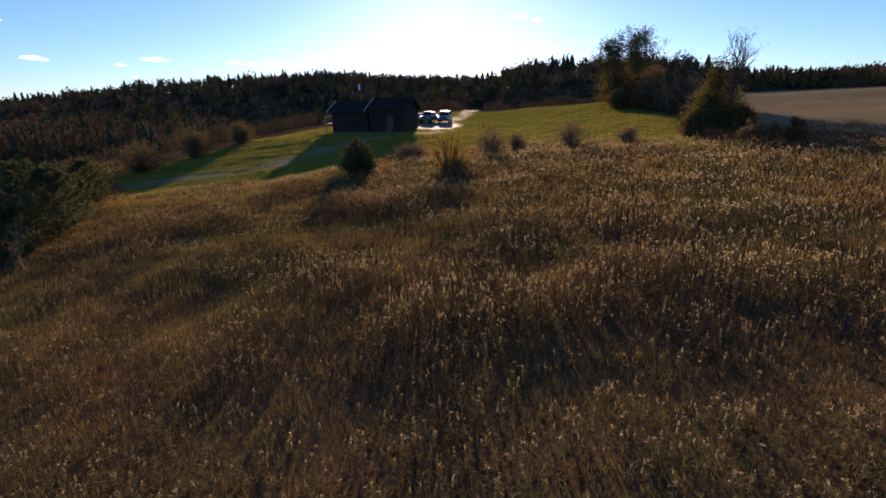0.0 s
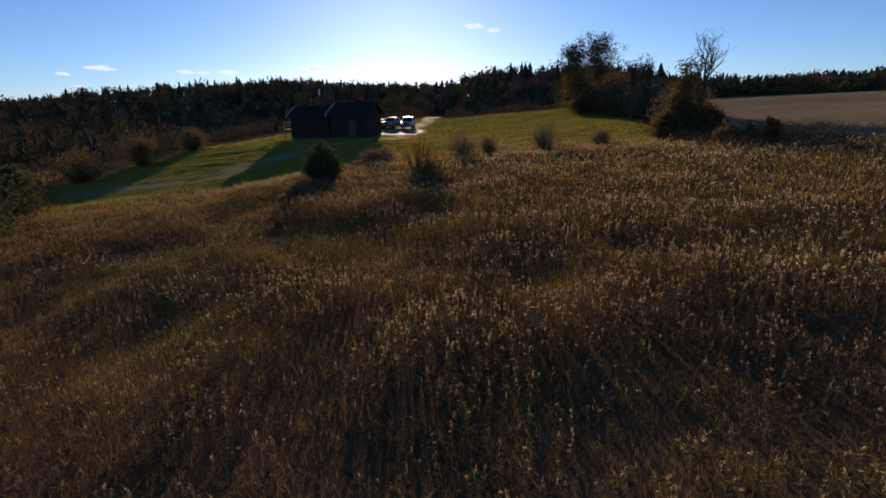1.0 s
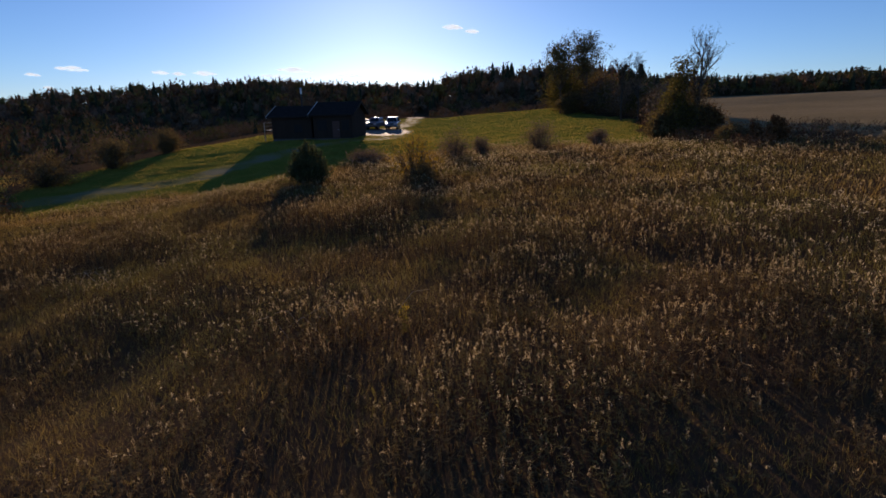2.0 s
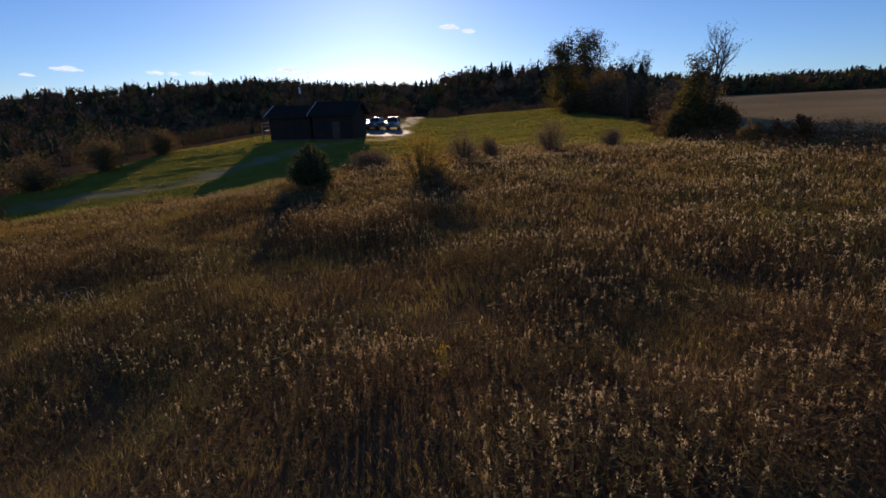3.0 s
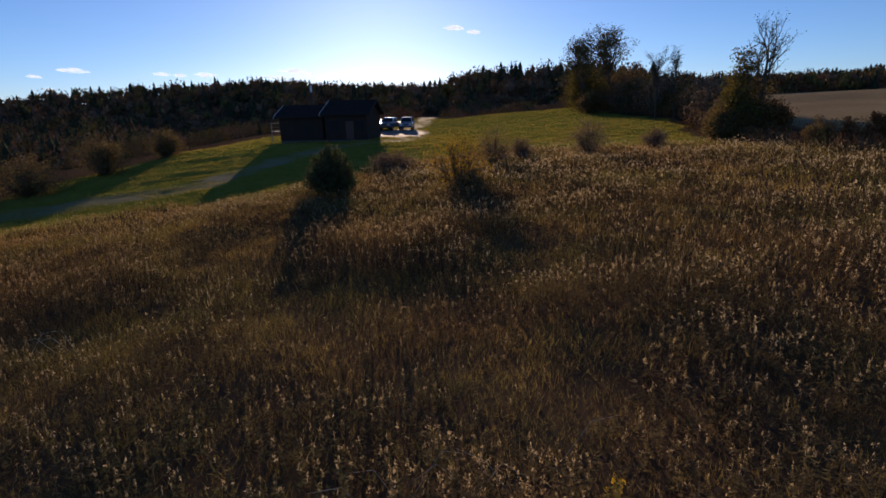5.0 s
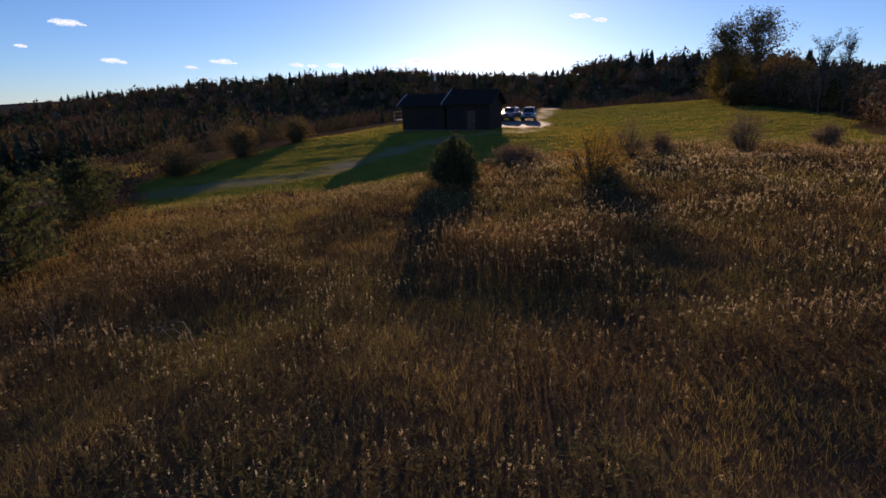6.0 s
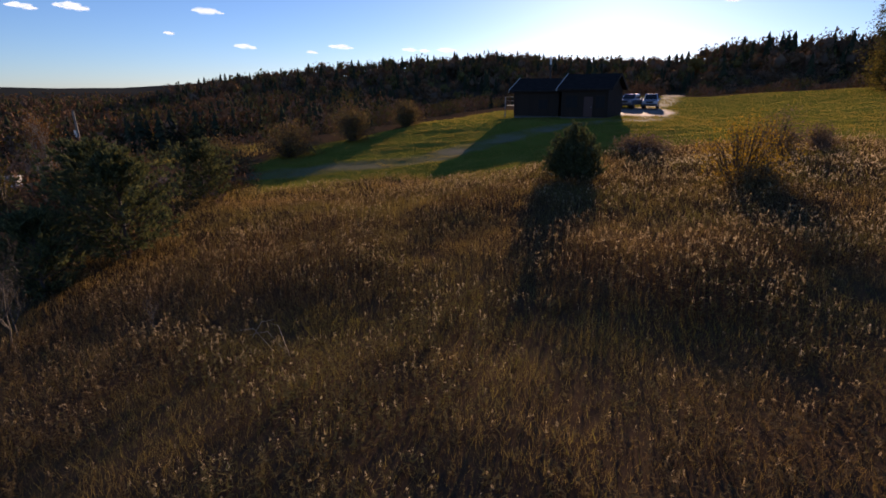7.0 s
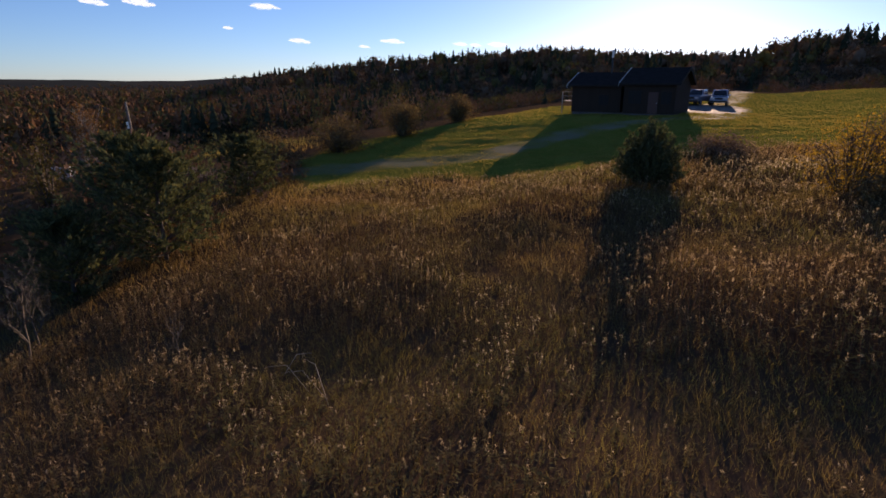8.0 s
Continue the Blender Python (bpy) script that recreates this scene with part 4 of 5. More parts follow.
# thicket behind the big poplars
rngp = np.random.RandomState(5)
for k in range(16):
    u = k / 15
    y = 106 - 45 * u
    x = float(hedge_line(y)) + 3.4 + rngp.uniform(-0.8, 1.5)
    h = rngp.uniform(3.5, 6.0) * (1.25 - 0.5 * u)
    tagged(place(shrub("thicket_bush", "tall leafless and russet thicket bush", "bush", h * 1.15, h, 100 + k, (RUSSET, GREY_TWIG, OLIVE, GREY_TWIG)[k % 4], 40, 17, 0.12, fill=1.2, twigs=5), x, y), group="thicket by the field")
place(tree("bare_sapling", "tall russet-twigged sapling with pale stems beside the pines", "sapling", 5.0, 0.08, 0.3, 3, (4, 3, 2, 0), 131, RUSSET, 2, 0.14, 0.045, bark=PALE_BARK, start=0.05, thick=0.85), -34.6, 32.0)
place(shrub("russet_bush", "russet bush round the foot of a sapling", "bush", 2.6, 2.0, 135, RED_LEAF, 40, 14, 0.06, fill=1.1, twigs=5), -34.0, 32.4)
for x, y, h, seed in ((-20.1, 20.9, 3.0, 132), (-20.9, 21.5, 2.3, 133), (-16.1, 21.6, 1.25, 134)):
    tagged(place(tree("dead_shrub", "grey leafless shrub in the dry grass", "shrub", h, 0.013 * h, 0.5, 3, (2, 2, 2, 0), seed, None, bark=DEAD_BARK, start=0.1, wiggle=0.3, thick=0.8, sides=3), x, y), group="dead shrubs")
for k, (x, y, h) in enumerate(((-35.2, 29.8, 3.4), (-31.5, 25.5, 3.0), (-27.5, 22.5, 2.2))):
    tagged(place(shrub("slim_willow", "slender olive sapling rising from the brush", "sapling", 1.6, h, 140 + k, OLIVE, 14, 12, 0.05, fill=0.7, twigs=5), x, y), group="saplings in the hollow")
# autumn shrubs on the far side of the valley
for k, (x, y, w, h, mat) in enumerate(((-88, 84, 3.6, 3.4, YELLOW), (-80, 92, 3.0, 3.6, GREY_TWIG), (-72, 97, 3.4, 3.0, RUSSET), (-97, 92, 3.2, 4.2, GREY_TWIG), (-63, 104, 2.8, 3.0, OLIVE), (-55, 112, 3.0, 3.2, GREY_TWIG))):
    tagged(place(shrub("valley_shrub", "scattered autumn shrub on the valley floor", "bush", w, h, 160 + k, mat, 24, 12, 0.12, fill=1.0, twigs=5), x, y), group="valley shrubs")
# two slim bare trees behind the thicket
for k, (x, y, h) in enumerate(((25.2, 81.5, 9.0), (26.9, 80.0, 8.8))):
    tagged(place(tree("slim_bare_tree", "slim leafless tree standing over the thicket", "tree", h, 0.18, 0.3, 3, (2, 2, 2, 0), 97 + k, DARK_TWIG, 6, 0.16, 0.07, start=0.45, thick=0.9), x, y), group="bare trees")
place(shrub("bramble_bush", "low dark bramble where meadow meets lawn", "bush", 3.2, 1.3, 151, GREY_TWIG, 40, 16, 0.05, fill=1.3, twigs=5), -6.9, 49.0)
place(shrub("bramble_bush", "low dark bramble under a yellow sapling", "bush", 1.8, 0.95, 152, BUSH_BROWN, 30, 12, 0.045, fill=1.3, twigs=5), -2.5, 36.4)
# saplings at the meadow's far edge
for k, (x, y, h, mat) in enumerate(((7.3, 49.2, 2.6, GREY_TWIG), (-2.8, 38.0, 3.0, YELLOW), (2.5, 50.0, 1.6, GREY_TWIG), (12.0, 49.5, 1.7, GREY_TWIG), (0.2, 48.4, 2.5, GREY_TWIG))):
    tagged(place(shrub("sapling", "thin twiggy sapling at the meadow's edge", "sapling", h * 1.1, h, 120 + k, mat, 30, 16, 0.04, fill=1.2, twigs=5), x, y), group="saplings")


# ---- house, cars, pole ----
def bm_box(bm, x0, x1, y0, y1, z0, z1):
    vs = [bm.verts.new(c) for c in ((x0, y0, z0), (x1, y0, z0), (x1, y1, z0), (x0, y1, z0), (x0, y0, z1), (x1, y0, z1), (x1, y1, z1), (x0, y1, z1))]
    for q in ((0, 3, 2, 1), (4, 5, 6, 7), (0, 1, 5, 4), (1, 2, 6, 5), (2, 3, 7, 6), (3, 0, 4, 7)):
        bm.faces.new([vs[k] for k in q])
    return vs


def bm_prism(bm, outline, axis_from, axis_to, axis="x"):
    """Extrude a closed (a, b) outline along an axis."""
    def put(t, a, b):
        return (t, a, b) if axis == "x" else (a, t, b)
    p = [bm.verts.new(put(axis_from, a, b)) for a, b in outline]
    q = [bm.verts.new(put(axis_to, a, b)) for a, b in outline]
    bm.faces.new(p[::-1])
    bm.faces.new(q)
    for k in range(len(p)):
        j = (k + 1) % len(p)
        bm.faces.new((p[k], p[j], q[j], q[k]))


def bm_part(name, bm, mat, parent, label="", bevel=0.0, smooth=False):
    bmesh.ops.recalc_face_normals(bm, faces=bm.faces)
    if bevel:
        bmesh.ops.bevel(bm, geom=list(bm.edges), offset=bevel, segments=1, affect="EDGES", clamp_overlap=True)
    me = bpy.data.meshes.new(name)
    bm.to_mesh(me)
    bm.free()
    me.materials.append(mat)
    if smooth:
        for pl in me.polygons:
            pl.use_smooth = True
    return part(name, me, parent, label)


SIDING = surface("dark_stained_siding", [(0.3, (0.028, 0.02, 0.016)), (0.7, (0.055, 0.038, 0.03))], 1.5, 0.85, spec=0.1)
SHINGLE = surface("dark_shingle", [(0.3, (0.02, 0.018, 0.018)), (0.7, (0.045, 0.04, 0.038))], 2.0, 0.95, bump=0.6, spec=0.0)
# near-white that stands for sunlight along the left roof edges
SUNLIT_TRIM = surface("sunlit_trim", [(0.3, (0.66, 0.65, 0.62)), (0.7, (0.82, 0.81, 0.78))], 2.0, 0.5, bump=0.1)
DECK = surface("weathered_deck_wood", [(0.3, (0.22, 0.18, 0.14)), (0.7, (0.38, 0.33, 0.27))], 3.0, 0.7)
STONE = surface("foundation_block", [(0.3, (0.07, 0.065, 0.06)), (0.7, (0.14, 0.135, 0.125))], 2.0, 0.9)
GLASS = paint("window_glass", (0.02, 0.022, 0.025), 0.06, 0.0, 0.6)
DIM_GLASS = paint("dim_window_glass", (0.02, 0.02, 0.022), 0.45, 0.0, 0.1)
STEEL = paint("flue_steel", (0.6, 0.6, 0.6), 0.35, 0.9)
PLASTIC = paint("black_plastic", (0.025, 0.025, 0.027), 0.55)
RED_DOOR = paint("red_brown_door", (0.085, 0.032, 0.024), 0.6)


def gabled(root, x0, x1, y0, y1, floor, eave, ridge, over=0.45):
    """Walls of clapboards, gable ends and two roof slopes; the ridge runs along x."""
    ym = (y0 + y1) / 2
    t = 0.15
    for name, a in (("wall", (x0, x1, y0, y0 + t)), ("wall", (x0, x1, y1 - t, y1)), ):
        bm = bmesh.new()
        bm_box(bm, *a, floor, eave)
        bm_part(name, bm, SIDING, root)
    for xa, xb in ((x0, x0 + t), (x1 - t, x1)):
        bm = bmesh.new()
        bm_prism(bm, [(y0 + t, floor), (y1 - t, floor), (y1 - t, eave), (ym, ridge - 0.08), (y0 + t, eave)], xa, xb)
        bm_part("gable_wall", bm, SIDING, root)
    # clapboards on the front
    n = int((eave - floor - 0.2) / 0.2)
    cb = bmesh.new()
    bm_prism(cb, [(y0 - 0.028, 0), (y0 - 0.002, 0), (y0 - 0.002, 0.195), (y0 - 0.008, 0.195)], x0, x1)
    bmesh.ops.recalc_face_normals(cb, faces=cb.faces)
    me = bpy.data.meshes.new("clapboard")
    cb.to_mesh(me)
    cb.free()
    me.materials.append(SIDING)
    for k in range(n):
        part("clapboard", me, root).location = (0, 0, floor + 0.1 + k * 0.2)
    slope = (ridge - eave) / (ym - y0)
    for s in (-1, 1):
        bm = bmesh.new()
        ye = (y0 - over) if s < 0 else (y1 + over)
        ze = eave - slope * over
        bm_prism(bm, [(ye, ze + 0.06), (ym, ridge + 0.06), (ym, ridge + 0.26), (ye, ze + 0.24)], x0 - over, x1 + over)
        bm_part("roof_slope", bm, SHINGLE, root)
        # left rakes are coloured bright for the sun they catch, right ones dark
        for xe in (x0 - over - 0.03, x1 + over + 0.002):
            bm = bmesh.new()
            bm_prism(bm, [(ye, ze + 0.0), (ym - s * -0.0, ridge + 0.0), (ym, ridge + 0.33), (ye, ze + 0.31)], xe, xe + 0.028)
            bm_part("rake_board", bm, SUNLIT_TRIM if xe < x0 else SIDING, root, "rake trim coloured white for the sunlit edge" if xe < x0 else "")


def window_unit(root, x, y, z, w, h):
    bm = bmesh.new()
    for a in ((x - w / 2 - 0.08, x - w / 2, z, z + h), (x + w / 2, x + w / 2 + 0.08, z, z + h), (x - w / 2 - 0.08, x + w / 2 + 0.08, z + h, z + h + 0.09), (x - w / 2 - 0.12, x + w / 2 + 0.12, z - 0.08, z), (x - 0.02, x + 0.02, z, z + h)):
        bm_box(bm, a[0], a[1], y - 0.06, y - 0.03, a[2], a[3])
    fr = bm_part("window", bm, SIDING, root)
    bm = bmesh.new()
    bm_box(bm, x - w / 2, x + w / 2, y - 0.045, y - 0.035, z, z + h)
    bm_part("pane", bm, DIM_GLASS, fr)


def make_house():
    root = tagged(new("house"), "dark brown wooden house with gabled roofs, in its own shade", "house")
    # local frame: x to the right along the front, y away from the front; (0, 0) is the front corner between wing and main part
    bm = bmesh.new()
    bm_box(bm, 0.03, 4.82, 0.05, 7.15, -1.3, 0.35)
    bm_part("foundation", bm, STONE, root)
    gabled(root, 0.0, 4.85, 0.0, 7.2, 0.35, 3.15, 4.5)
    bm = bmesh.new()
    bm_box(bm, -5.55, -0.03, 0.75, 6.4, -1.3, 0.35)
    bm_part("foundation", bm, STONE, root)
    gabled(root, -5.6, -0.48, 0.7, 6.5, 0.35, 3.0, 4.1)
    for x, z, w, h in ((1.1, 1.4, 1.2, 1.35), (4.05, 1.4, 0.9, 1.3)):
        window_unit(root, x, -0.02, z - 0.1, w, h * 0.9)
    window_unit(root, -2.2, 0.68, 1.1, 1.0, 0.95)
    bm = bmesh.new()
    bm_box(bm, 2.4, 3.3, -0.07, -0.035, 0.4, 2.4)
    door = bm_part("front_door", bm, RED_DOOR, root, "dull red front door")
    bm = bmesh.new()
    bmesh.ops.create_uvsphere(bm, u_segments=8, v_segments=6, radius=0.035, matrix=Matrix.Translation((3.2, -0.1, 1.35)))
    bm_part("door_knob", bm, STEEL, door)
    bm = bmesh.new()
    for k in range(3):
        bm_box(bm, 2.1, 3.6, -0.05 - 0.3 * (3 - k), -0.05, -0.7 + 0.001 * k, -0.05 + 0.17 * k)
    bm_part("front_step", bm, STONE, root)
    # flue with cap
    bm = bmesh.new()
    bmesh.ops.create_cone(bm, cap_ends=True, segments=12, radius1=0.09, radius2=0.09, depth=2.2, matrix=Matrix.Translation((-2.4, 3.3, 4.7)))
    flue = bm_part("chimney_flue", bm, PLASTIC, root, "black flue pipe with a pale top")
    bm = bmesh.new()
    bmesh.ops.create_cone(bm, cap_ends=True, segments=12, radius1=0.11, radius2=0.11, depth=0.6, matrix=Matrix.Translation((-2.4, 3.3, 6.11)))
    bm_part("flue_top", bm, STEEL, flue)
    bm = bmesh.new()
    bmesh.ops.create_cone(bm, cap_ends=True, segments=12, radius1=0.2, radius2=0.05, depth=0.16, matrix=Matrix.Translation((-2.4, 3.3, 6.5)))
    bm_part("flue_cap", bm, STEEL, flue)
    # raised deck at the far end
    deck = tagged(new("deck"), "weathered wooden deck with a pale railing beside the house", "deck")
    for k in range(7):
        bm = bmesh.new()
        bm_box(bm, -7.3 + 0.235 * k, -7.3 + 0.235 * k + 0.225, 2.2, 6.2, 1.36, 1.4)
        bm_part("deck_board", bm, DECK, deck)
    for x in (-7.25, -5.75):
        for y in (2.25, 6.15):
            bm = bmesh.new()
            bm_box(bm, x - 0.05, x + 0.05, y - 0.05, y + 0.05, -1.6, 2.3)
            bm_part("post", bm, DECK, deck)
    for y in (2.25, 6.15):
        for z in (2.3, 1.88):
            bm = bmesh.new()
            bm_box(bm, -7.35, -5.65, y - 0.06, y + 0.06, z, z + 0.05)
            bm_part("rail", bm, DECK, deck)
    bm = bmesh.new()
    bm_box(bm, -7.31, -7.19, 2.32, 6.08, 2.302, 2.35)
    bm_part("rail", bm, DECK, deck)
    m = Matrix.Translation((-15.91, 73.5, float(land(-15, 74)) - 0.2)) @ pose(0, 0, 0, 0, 0, -7.0)
    root.matrix_basis = m
    deck.matrix_basis = m


make_house()

CAR_WHITE = paint("white_car_paint", (0.4, 0.42, 0.47), 0.25, 0.0, 0.5, 0.6)
CAR_SILVER = paint("silver_car_paint", (0.2, 0.21, 0.24), 0.28, 0.5, 0.5, 0.6)
CAR_DARK = paint("dark_car_paint", (0.03, 0.03, 0.035), 0.25, 0.0, 0.5, 0.6)
TYRE = paint("tyre_rubber", (0.02, 0.02, 0.02), 0.85)
RIM = paint("alloy_rim", (0.5, 0.5, 0.52), 0.3, 0.9)
LAMP_GLASS = paint("lamp_glass", (0.6, 0.6, 0.6), 0.08, 0.2)
TAIL = paint("tail_lamp", (0.3, 0.01, 0.01), 0.15)


def wheel(root, x, y, r):
    bm = bmesh.new()
    bmesh.ops.create_cone(bm, cap_ends=True, segments=20, radius1=r, radius2=r, depth=0.24, matrix=pose(x, y, r, 0, 90, 0))
    ty = bm_part("wheel", bm, TYRE, root, bevel=0.03)
    bm = bmesh.new()
    s = 1 if x > 0 else -1
    bmesh.ops.create_cone(bm, cap_ends=True, segments=16, radius1=r * 0.62, radius2=r * 0.55, depth=0.03, matrix=pose(x + s * 0.125, y, r, 0, 90 * s, 0))
    bm_part("rim", bm, RIM, ty)


def vehicle(name, label, lower, cabin, paint_mat, width, wheels, r, glass_side, front):
    """A car from two side outlines (y forward, z up): body below, glasshouse above, with panes, lamps, bumpers and wheels."""
    root = tagged(new(name), label, "car")
    w = width / 2
    bm = bmesh.new()
    bm_prism(bm, lower, -w, w)
    bm_part("body", bm, paint_mat, root, bevel=0.06)
    bm = bmesh.new()
    n = len(cabin)
    lo, hi = min(b for _, b in cabin), max(b for _, b in cabin)
    rows = []
    for s in (-1, 1):
        rows.append([bm.verts.new((s * (w - 0.06 - 0.16 * (b - lo) / (hi - lo)), a, b)) for a, b in cabin])
    bm.faces.new(rows[0][::-1])
    bm.faces.new(rows[1])
    for k in range(n):
        j = (k + 1) % n
        bm.faces.new((rows[0][k], rows[0][j], rows[1][j], rows[1][k]))
    bm_part("cabin", bm, paint_mat, root, bevel=0.05)
    for s in (-1, 1):
        for pane in glass_side:
            bm = bmesh.new()
            q = []
            for off in (0.0, 0.012):
                q.append([bm.verts.new((s * (w - 0.06 - 0.16 * (b - lo) / (hi - lo) + 0.002 + off), a, b)) for a, b in pane])
            bm.faces.new(q[0])
            bm.faces.new(q[1][::-1])
            for k in range(len(pane)):
                j = (k + 1) % len(pane)
                bm.faces.new((q[0][k], q[0][j], q[1][j], q[1][k]))
            bm_part("side_window", bm, GLASS, root)
        bm = bmesh.new()
        bm_box(bm, s * w - 0.02 * s - 0.10, s * w - 0.02 * s + 0.10, cabin[1][0] - 0.5, cabin[1][0] - 0.38, lo + 0.02, lo + 0.2)
        bm_part("mirror", bm, paint_mat, root, bevel=0.02)
    for (a0, b0), (a1, b1), nm in ((cabin[0], cabin[1], "rear_window"), (cabin[2], cabin[3], "windscreen")):
        bm = bmesh.new()
        d = Vector((0, a1 - a0, b1 - b0))
        nrm = Vector((0, d.z, -d.y)).normalized()
        if (nm == "rear_window") == (nrm.y > 0):
            nrm = -nrm
        q = []
        for off in (0.004, 0.016):
            ring = []
            for u, s in ((0.12, -1), (0.12, 1), (0.9, 1), (0.9, -1)):
                b = b0 + d.z * u
                ring.append(bm.verts.new(Vector((s * (w - 0.17 - 0.16 * (b - lo) / (hi - lo)), a0 + d.y * u, b)) + nrm * off))
            q.append(ring)
        bm.faces.new(q[0])
        bm.faces.new(q[1][::-1])
        for k in range(4):
            j = (k + 1) % 4
            bm.faces.new((q[0][k], q[0][j], q[1][j], q[1][k]))
        bm_part(nm, bm, GLASS, root)
    fy, ry = max(a for a, _ in lower), min(a for a, _ in lower)
    for s in (-1, 1):
        bm = bmesh.new()
        bm_box(bm, s * (w - 0.28) - 0.2, s * (w - 0.28) + 0.2, fy - 0.05, fy + 0.03, front - 0.1, front + 0.1)
        bm_part("headlight", bm, LAMP_GLASS, root, bevel=0.02)
        bm = bmesh.new()
        bm_box(bm, s * (w - 0.14) - 0.1, s * (w - 0.14) + 0.1, ry - 0.03, ry + 0.05, front - 0.05, front + 0.3)
        bm_part("tail_light", bm, TAIL, root, bevel=0.02)
    bm = bmesh.new()
    bm_box(bm, -w + 0.55, w - 0.55, fy - 0.03, fy + 0.02, front - 0.14, front + 0.1)
    bm_part("grille", bm, PLASTIC, root)
    for y in (fy + 0.02, ry - 0.02):
        bm = bmesh.new()
        bm_box(bm, -w + 0.04, w - 0.04, y - 0.1, y + 0.1, 0.38, 0.6)
        bm_part("bumper", bm, PLASTIC, root, bevel=0.04)
    for y in wheels:
        for s in (-1, 1):
            wheel(root, s * (w - 0.13), y, r)
    return root


suv = vehicle("suv", "white sport utility car parked on the gravel yard", [(-2.35, 0.35), (2.35, 0.35), (2.38, 0.75), (2.25, 1.02), (1.2, 1.12), (-2.3, 1.12), (-2.38, 0.8)],
              [(-2.28, 1.08), (-2.0, 1.86), (0.35, 1.86), (1.15, 1.08)], CAR_WHITE, 1.95, (-1.42, 1.45), 0.37,
              [[(-1.95, 1.16), (-1.8, 1.72), (-1.05, 1.74), (-1.05, 1.16)], [(-0.95, 1.16), (-0.95, 1.74), (-0.1, 1.74), (-0.1, 1.16)], [(0.0, 1.16), (0.0, 1.74), (0.32, 1.72), (0.85, 1.16)]], 0.85)
place(suv, -7.35, 93.3, 177, 0.0)
truck = vehicle("pickup_truck", "silver pickup truck parked on the gravel yard", [(-2.8, 0.45), (2.7, 0.45), (2.74, 0.8), (2.6, 1.1), (1.4, 1.2), (-2.75, 1.2), (-2.82, 0.8)],
                [(-0.75, 1.16), (-0.6, 1.84), (0.7, 1.84), (1.4, 1.16)], CAR_SILVER, 1.95, (-1.75, 1.75), 0.39,
                [[(-0.58, 1.24), (-0.5, 1.72), (0.05, 1.74), (0.05, 1.24)], [(0.12, 1.24), (0.12, 1.74), (0.62, 1.72), (1.1, 1.24)]], 0.9)
place(truck, -9.75, 92.4, 163, 0.0)
sedan = vehicle("parked_car", "dark car half hidden behind the house corner", [(-2.25, 0.3), (2.25, 0.3), (2.28, 0.6), (2.1, 0.85), (1.0, 0.95), (-2.2, 0.98), (-2.28, 0.7)],
                [(-1.7, 0.94), (-0.95, 1.42), (0.25, 1.42), (1.05, 0.92)], CAR_DARK, 1.8, (-1.4, 1.4), 0.33,
                [[(-1.15, 1.0), (-0.8, 1.34), (-0.1, 1.35), (-0.1, 1.0)], [(-0.02, 1.0), (-0.02, 1.35), (0.22, 1.34), (0.7, 1.0)]], 0.65)
place(sedan, -11.6, 94.5, 150, 0.0)


def utility_pole():
    root = tagged(new("utility_pole"), "grey wooden utility pole leaning above the pines", "pole")
    z = float(land(-42.4, 39.5))
    h = 2.6 - z
    v, f = tubes([(np.array([0.0, 0, -0.5]), np.array([0, 0, h]), 0.10, 0.07)], 10)
    part("shaft", tri_mesh("shaft", v, f, [PALE_BARK], smooth=True), root)
    bm = bmesh.new()
    bmesh.ops.create_cone(bm, cap_ends=True, segments=10, radius1=0.11, radius2=0.11, depth=0.45, matrix=Matrix.Translation((-0.19, 0, h - 1.5)))
    bm_part("transformer", bm, STEEL, root)
    root.matrix_basis = Matrix.Translation((-42.4, 39.5, z)) @ pose(0, 0, 0, 0, -5.0, 0)


utility_pole()


SHED_BOARD = surface("pale_shed_board", [(0.3, (0.3, 0.3, 0.29)), (0.7, (0.5, 0.5, 0.48))], 2.0, 0.7)


def shed():
    root = tagged(new("shed"), "small pale shed among the brush", "shed")
    bm = bmesh.new()
    bm_box(bm, -0.5, 0.5, -0.4, 0.4, -0.6, 0.6)
    bm_part("walls", bm, SHED_BOARD, root)
    bm = bmesh.new()
    bm_prism(bm, [(-0.46, 0.602), (0.46, 0.602), (0.46, 0.66), (-0.46, 0.75)], -0.56, 0.56)
    bm_part("roof", bm, SHED_BOARD, root)
    z = float(land(-44.7, 35.9))
    root.matrix_basis = Matrix.Translation((-44.7, 35.9, z)) @ pose(0, 0, 0, 0, 0, 35)


shed()


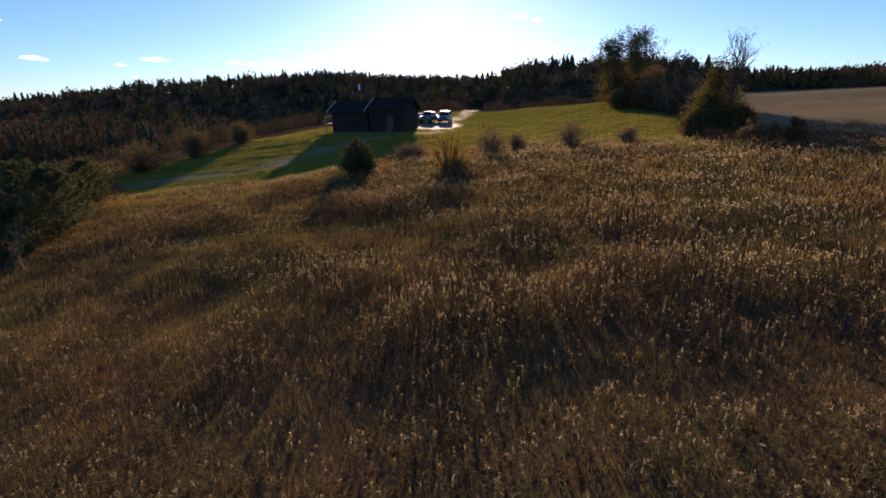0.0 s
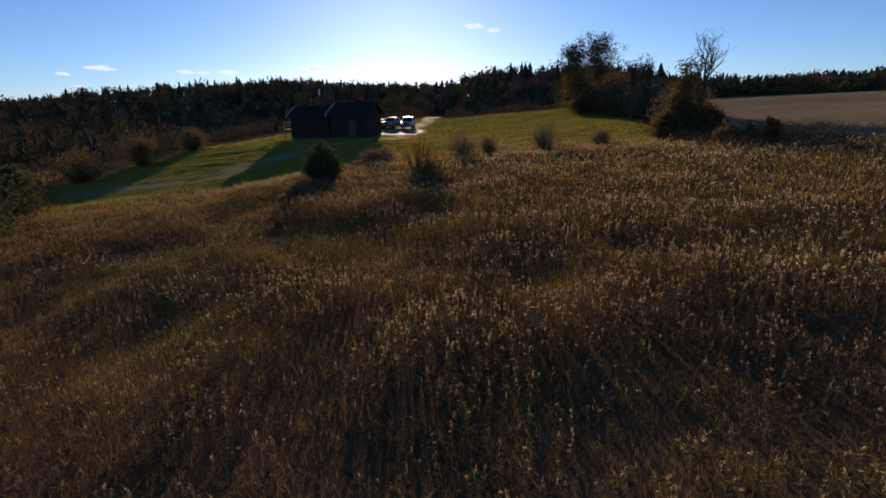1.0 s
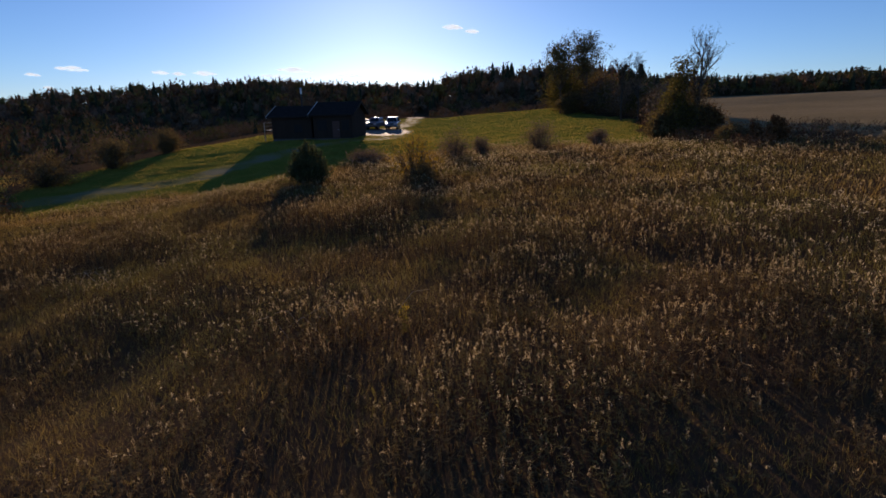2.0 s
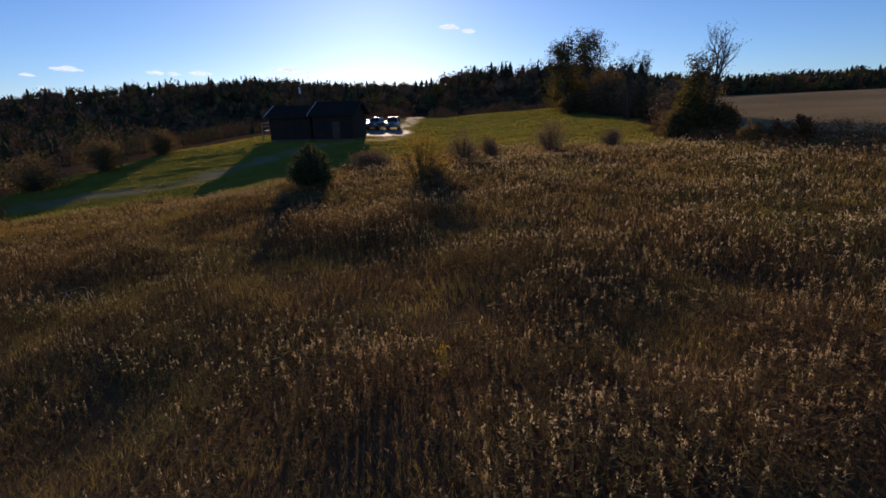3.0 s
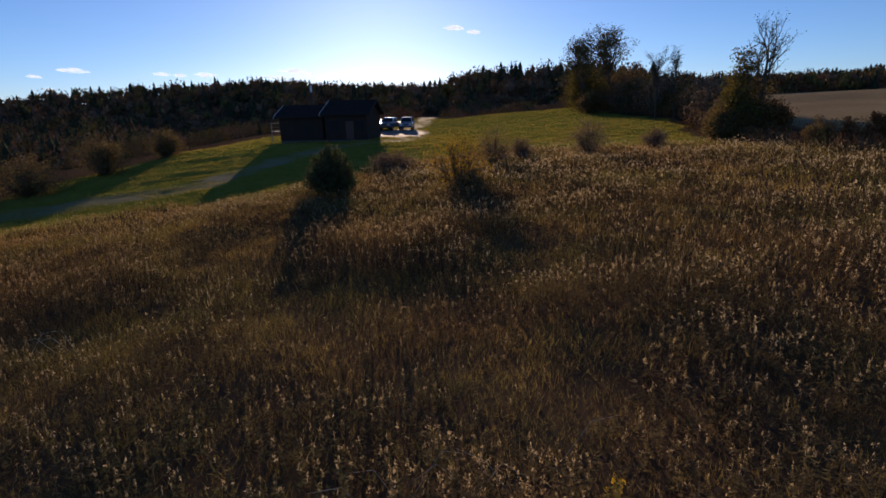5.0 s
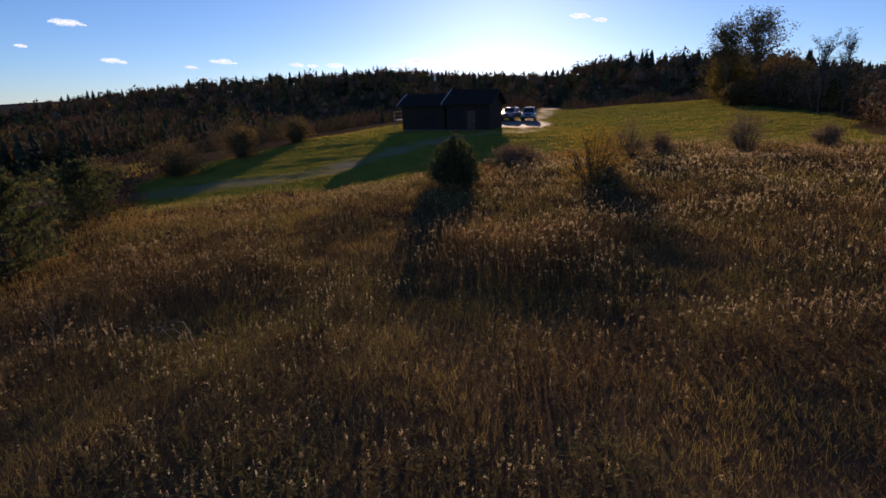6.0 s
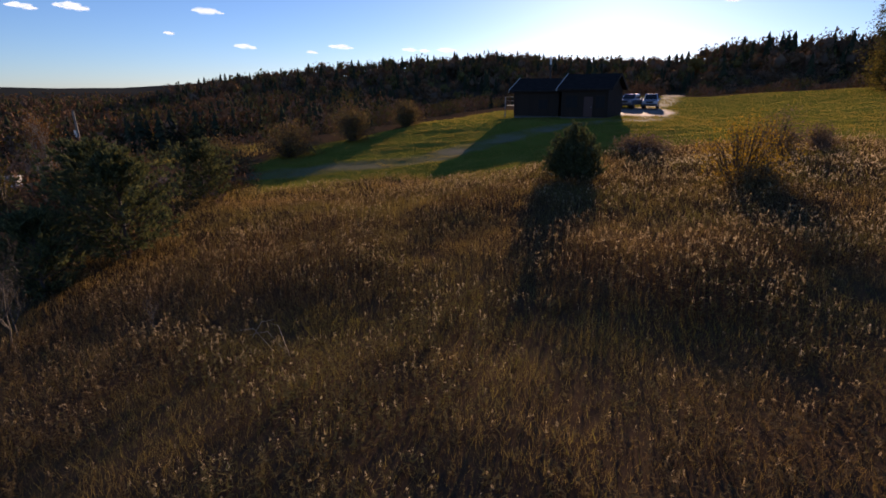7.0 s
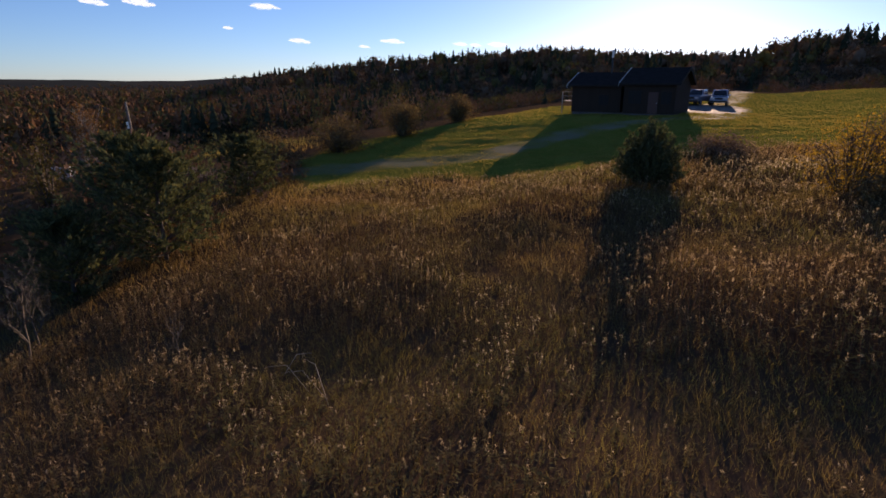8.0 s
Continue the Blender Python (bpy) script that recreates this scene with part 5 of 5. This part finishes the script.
# ---- clouds ----
def cloud_material():
    m, n, l, p = material("cloud")
    # the sunlit white is emitted by the cloud itself, not cast by the sun
    e = n.new("ShaderNodeEmission")
    nz = noise_node(n, l, 0.02, 4)
    l.new(mix_colour(n, l, nz.outputs["Fac"], (0.74, 0.86, 0.94), (0.92, 0.98, 0.95)), e.inputs["Color"])
    e.inputs["Strength"].default_value = 1.05
    t = n.new("ShaderNodeBsdfTransparent")
    mx = n.new("ShaderNodeMixShader")
    mx.inputs[0].default_value = 0.16
    l.new(t.outputs[0], mx.inputs[1])
    l.new(e.outputs[0], mx.inputs[2])
    l.new(mx.outputs[0], n["Material Output"].inputs["Surface"])
    return m


CLOUD = cloud_material()


def cloud(bearing, up, wide, tall, seed, lumps=60):
    """A small fair-weather puff, 3 km off."""
    rng = np.random.RandomState(seed)
    d = 3000.0
    bm = bmesh.new()
    W, H = d * math.tan(radians(wide)), d * math.tan(radians(tall))
    for k in range(lumps):
        u = rng.uniform(-1, 1)
        r = H * rng.uniform(0.10, 0.38) * (1 - 0.6 * u * u)
        m = Matrix.Translation((u * W / 2, rng.uniform(-0.3, 0.3) * H, (rng.uniform(-0.2, 0.45) * (1 - u * u) - 0.16 * u) * H)) @ Matrix.Diagonal((rng.uniform(1.1, 2.6) * r, r, r * rng.uniform(0.5, 0.8), 1))
        bmesh.ops.create_icosphere(bm, subdivisions=2, radius=1.0, matrix=m)
    me = bpy.data.meshes.new("cloud")
    bm.to_mesh(me)
    bm.free()
    me.materials.append(CLOUD)
    for pl in me.polygons:
        pl.use_smooth = True
    ob = tagged(new("cloud", me), "small white fair-weather cloud low over the hills", "cloud", "clouds")
    b, e = radians(bearing), radians(up)
    ob.matrix_basis = Matrix.Translation((-math.sin(b) * d, math.cos(b) * d, d * math.tan(e))) @ pose(0, 0, 0, 0, 0, bearing)
    ob.visible_shadow = False
    return ob


SKY_PUFFS = ((31.3, 4.1, 2.3, 0.55), (34.0, 3.6, 1.0, 0.3), (24.6, 3.9, 1.4, 0.4), (23.1, 3.8, 1.1, 0.35), (20.9, 3.85, 1.9, 0.5), (12.8, 4.1, 3.2, 0.7), (14.6, 3.6, 3.0, 0.4),
             (-2.8, 7.9, 1.9, 0.6), (-4.7, 7.5, 1.2, 0.5), (40.1, 4.0, 1.9, 0.5), (46.4, 5.0, 0.8, 0.3), (43.0, 6.9, 2.6, 0.6), (53.4, 6.7, 2.4, 0.7), (56.7, 6.5, 2.0, 0.6), (33.1, 2.6, 0.7, 0.25), (7.5, 3.6, 2.4, 0.35))
for number, (bearing, up, wide, tall) in enumerate(SKY_PUFFS):
    cloud(bearing, up, wide, tall, 300 + number)
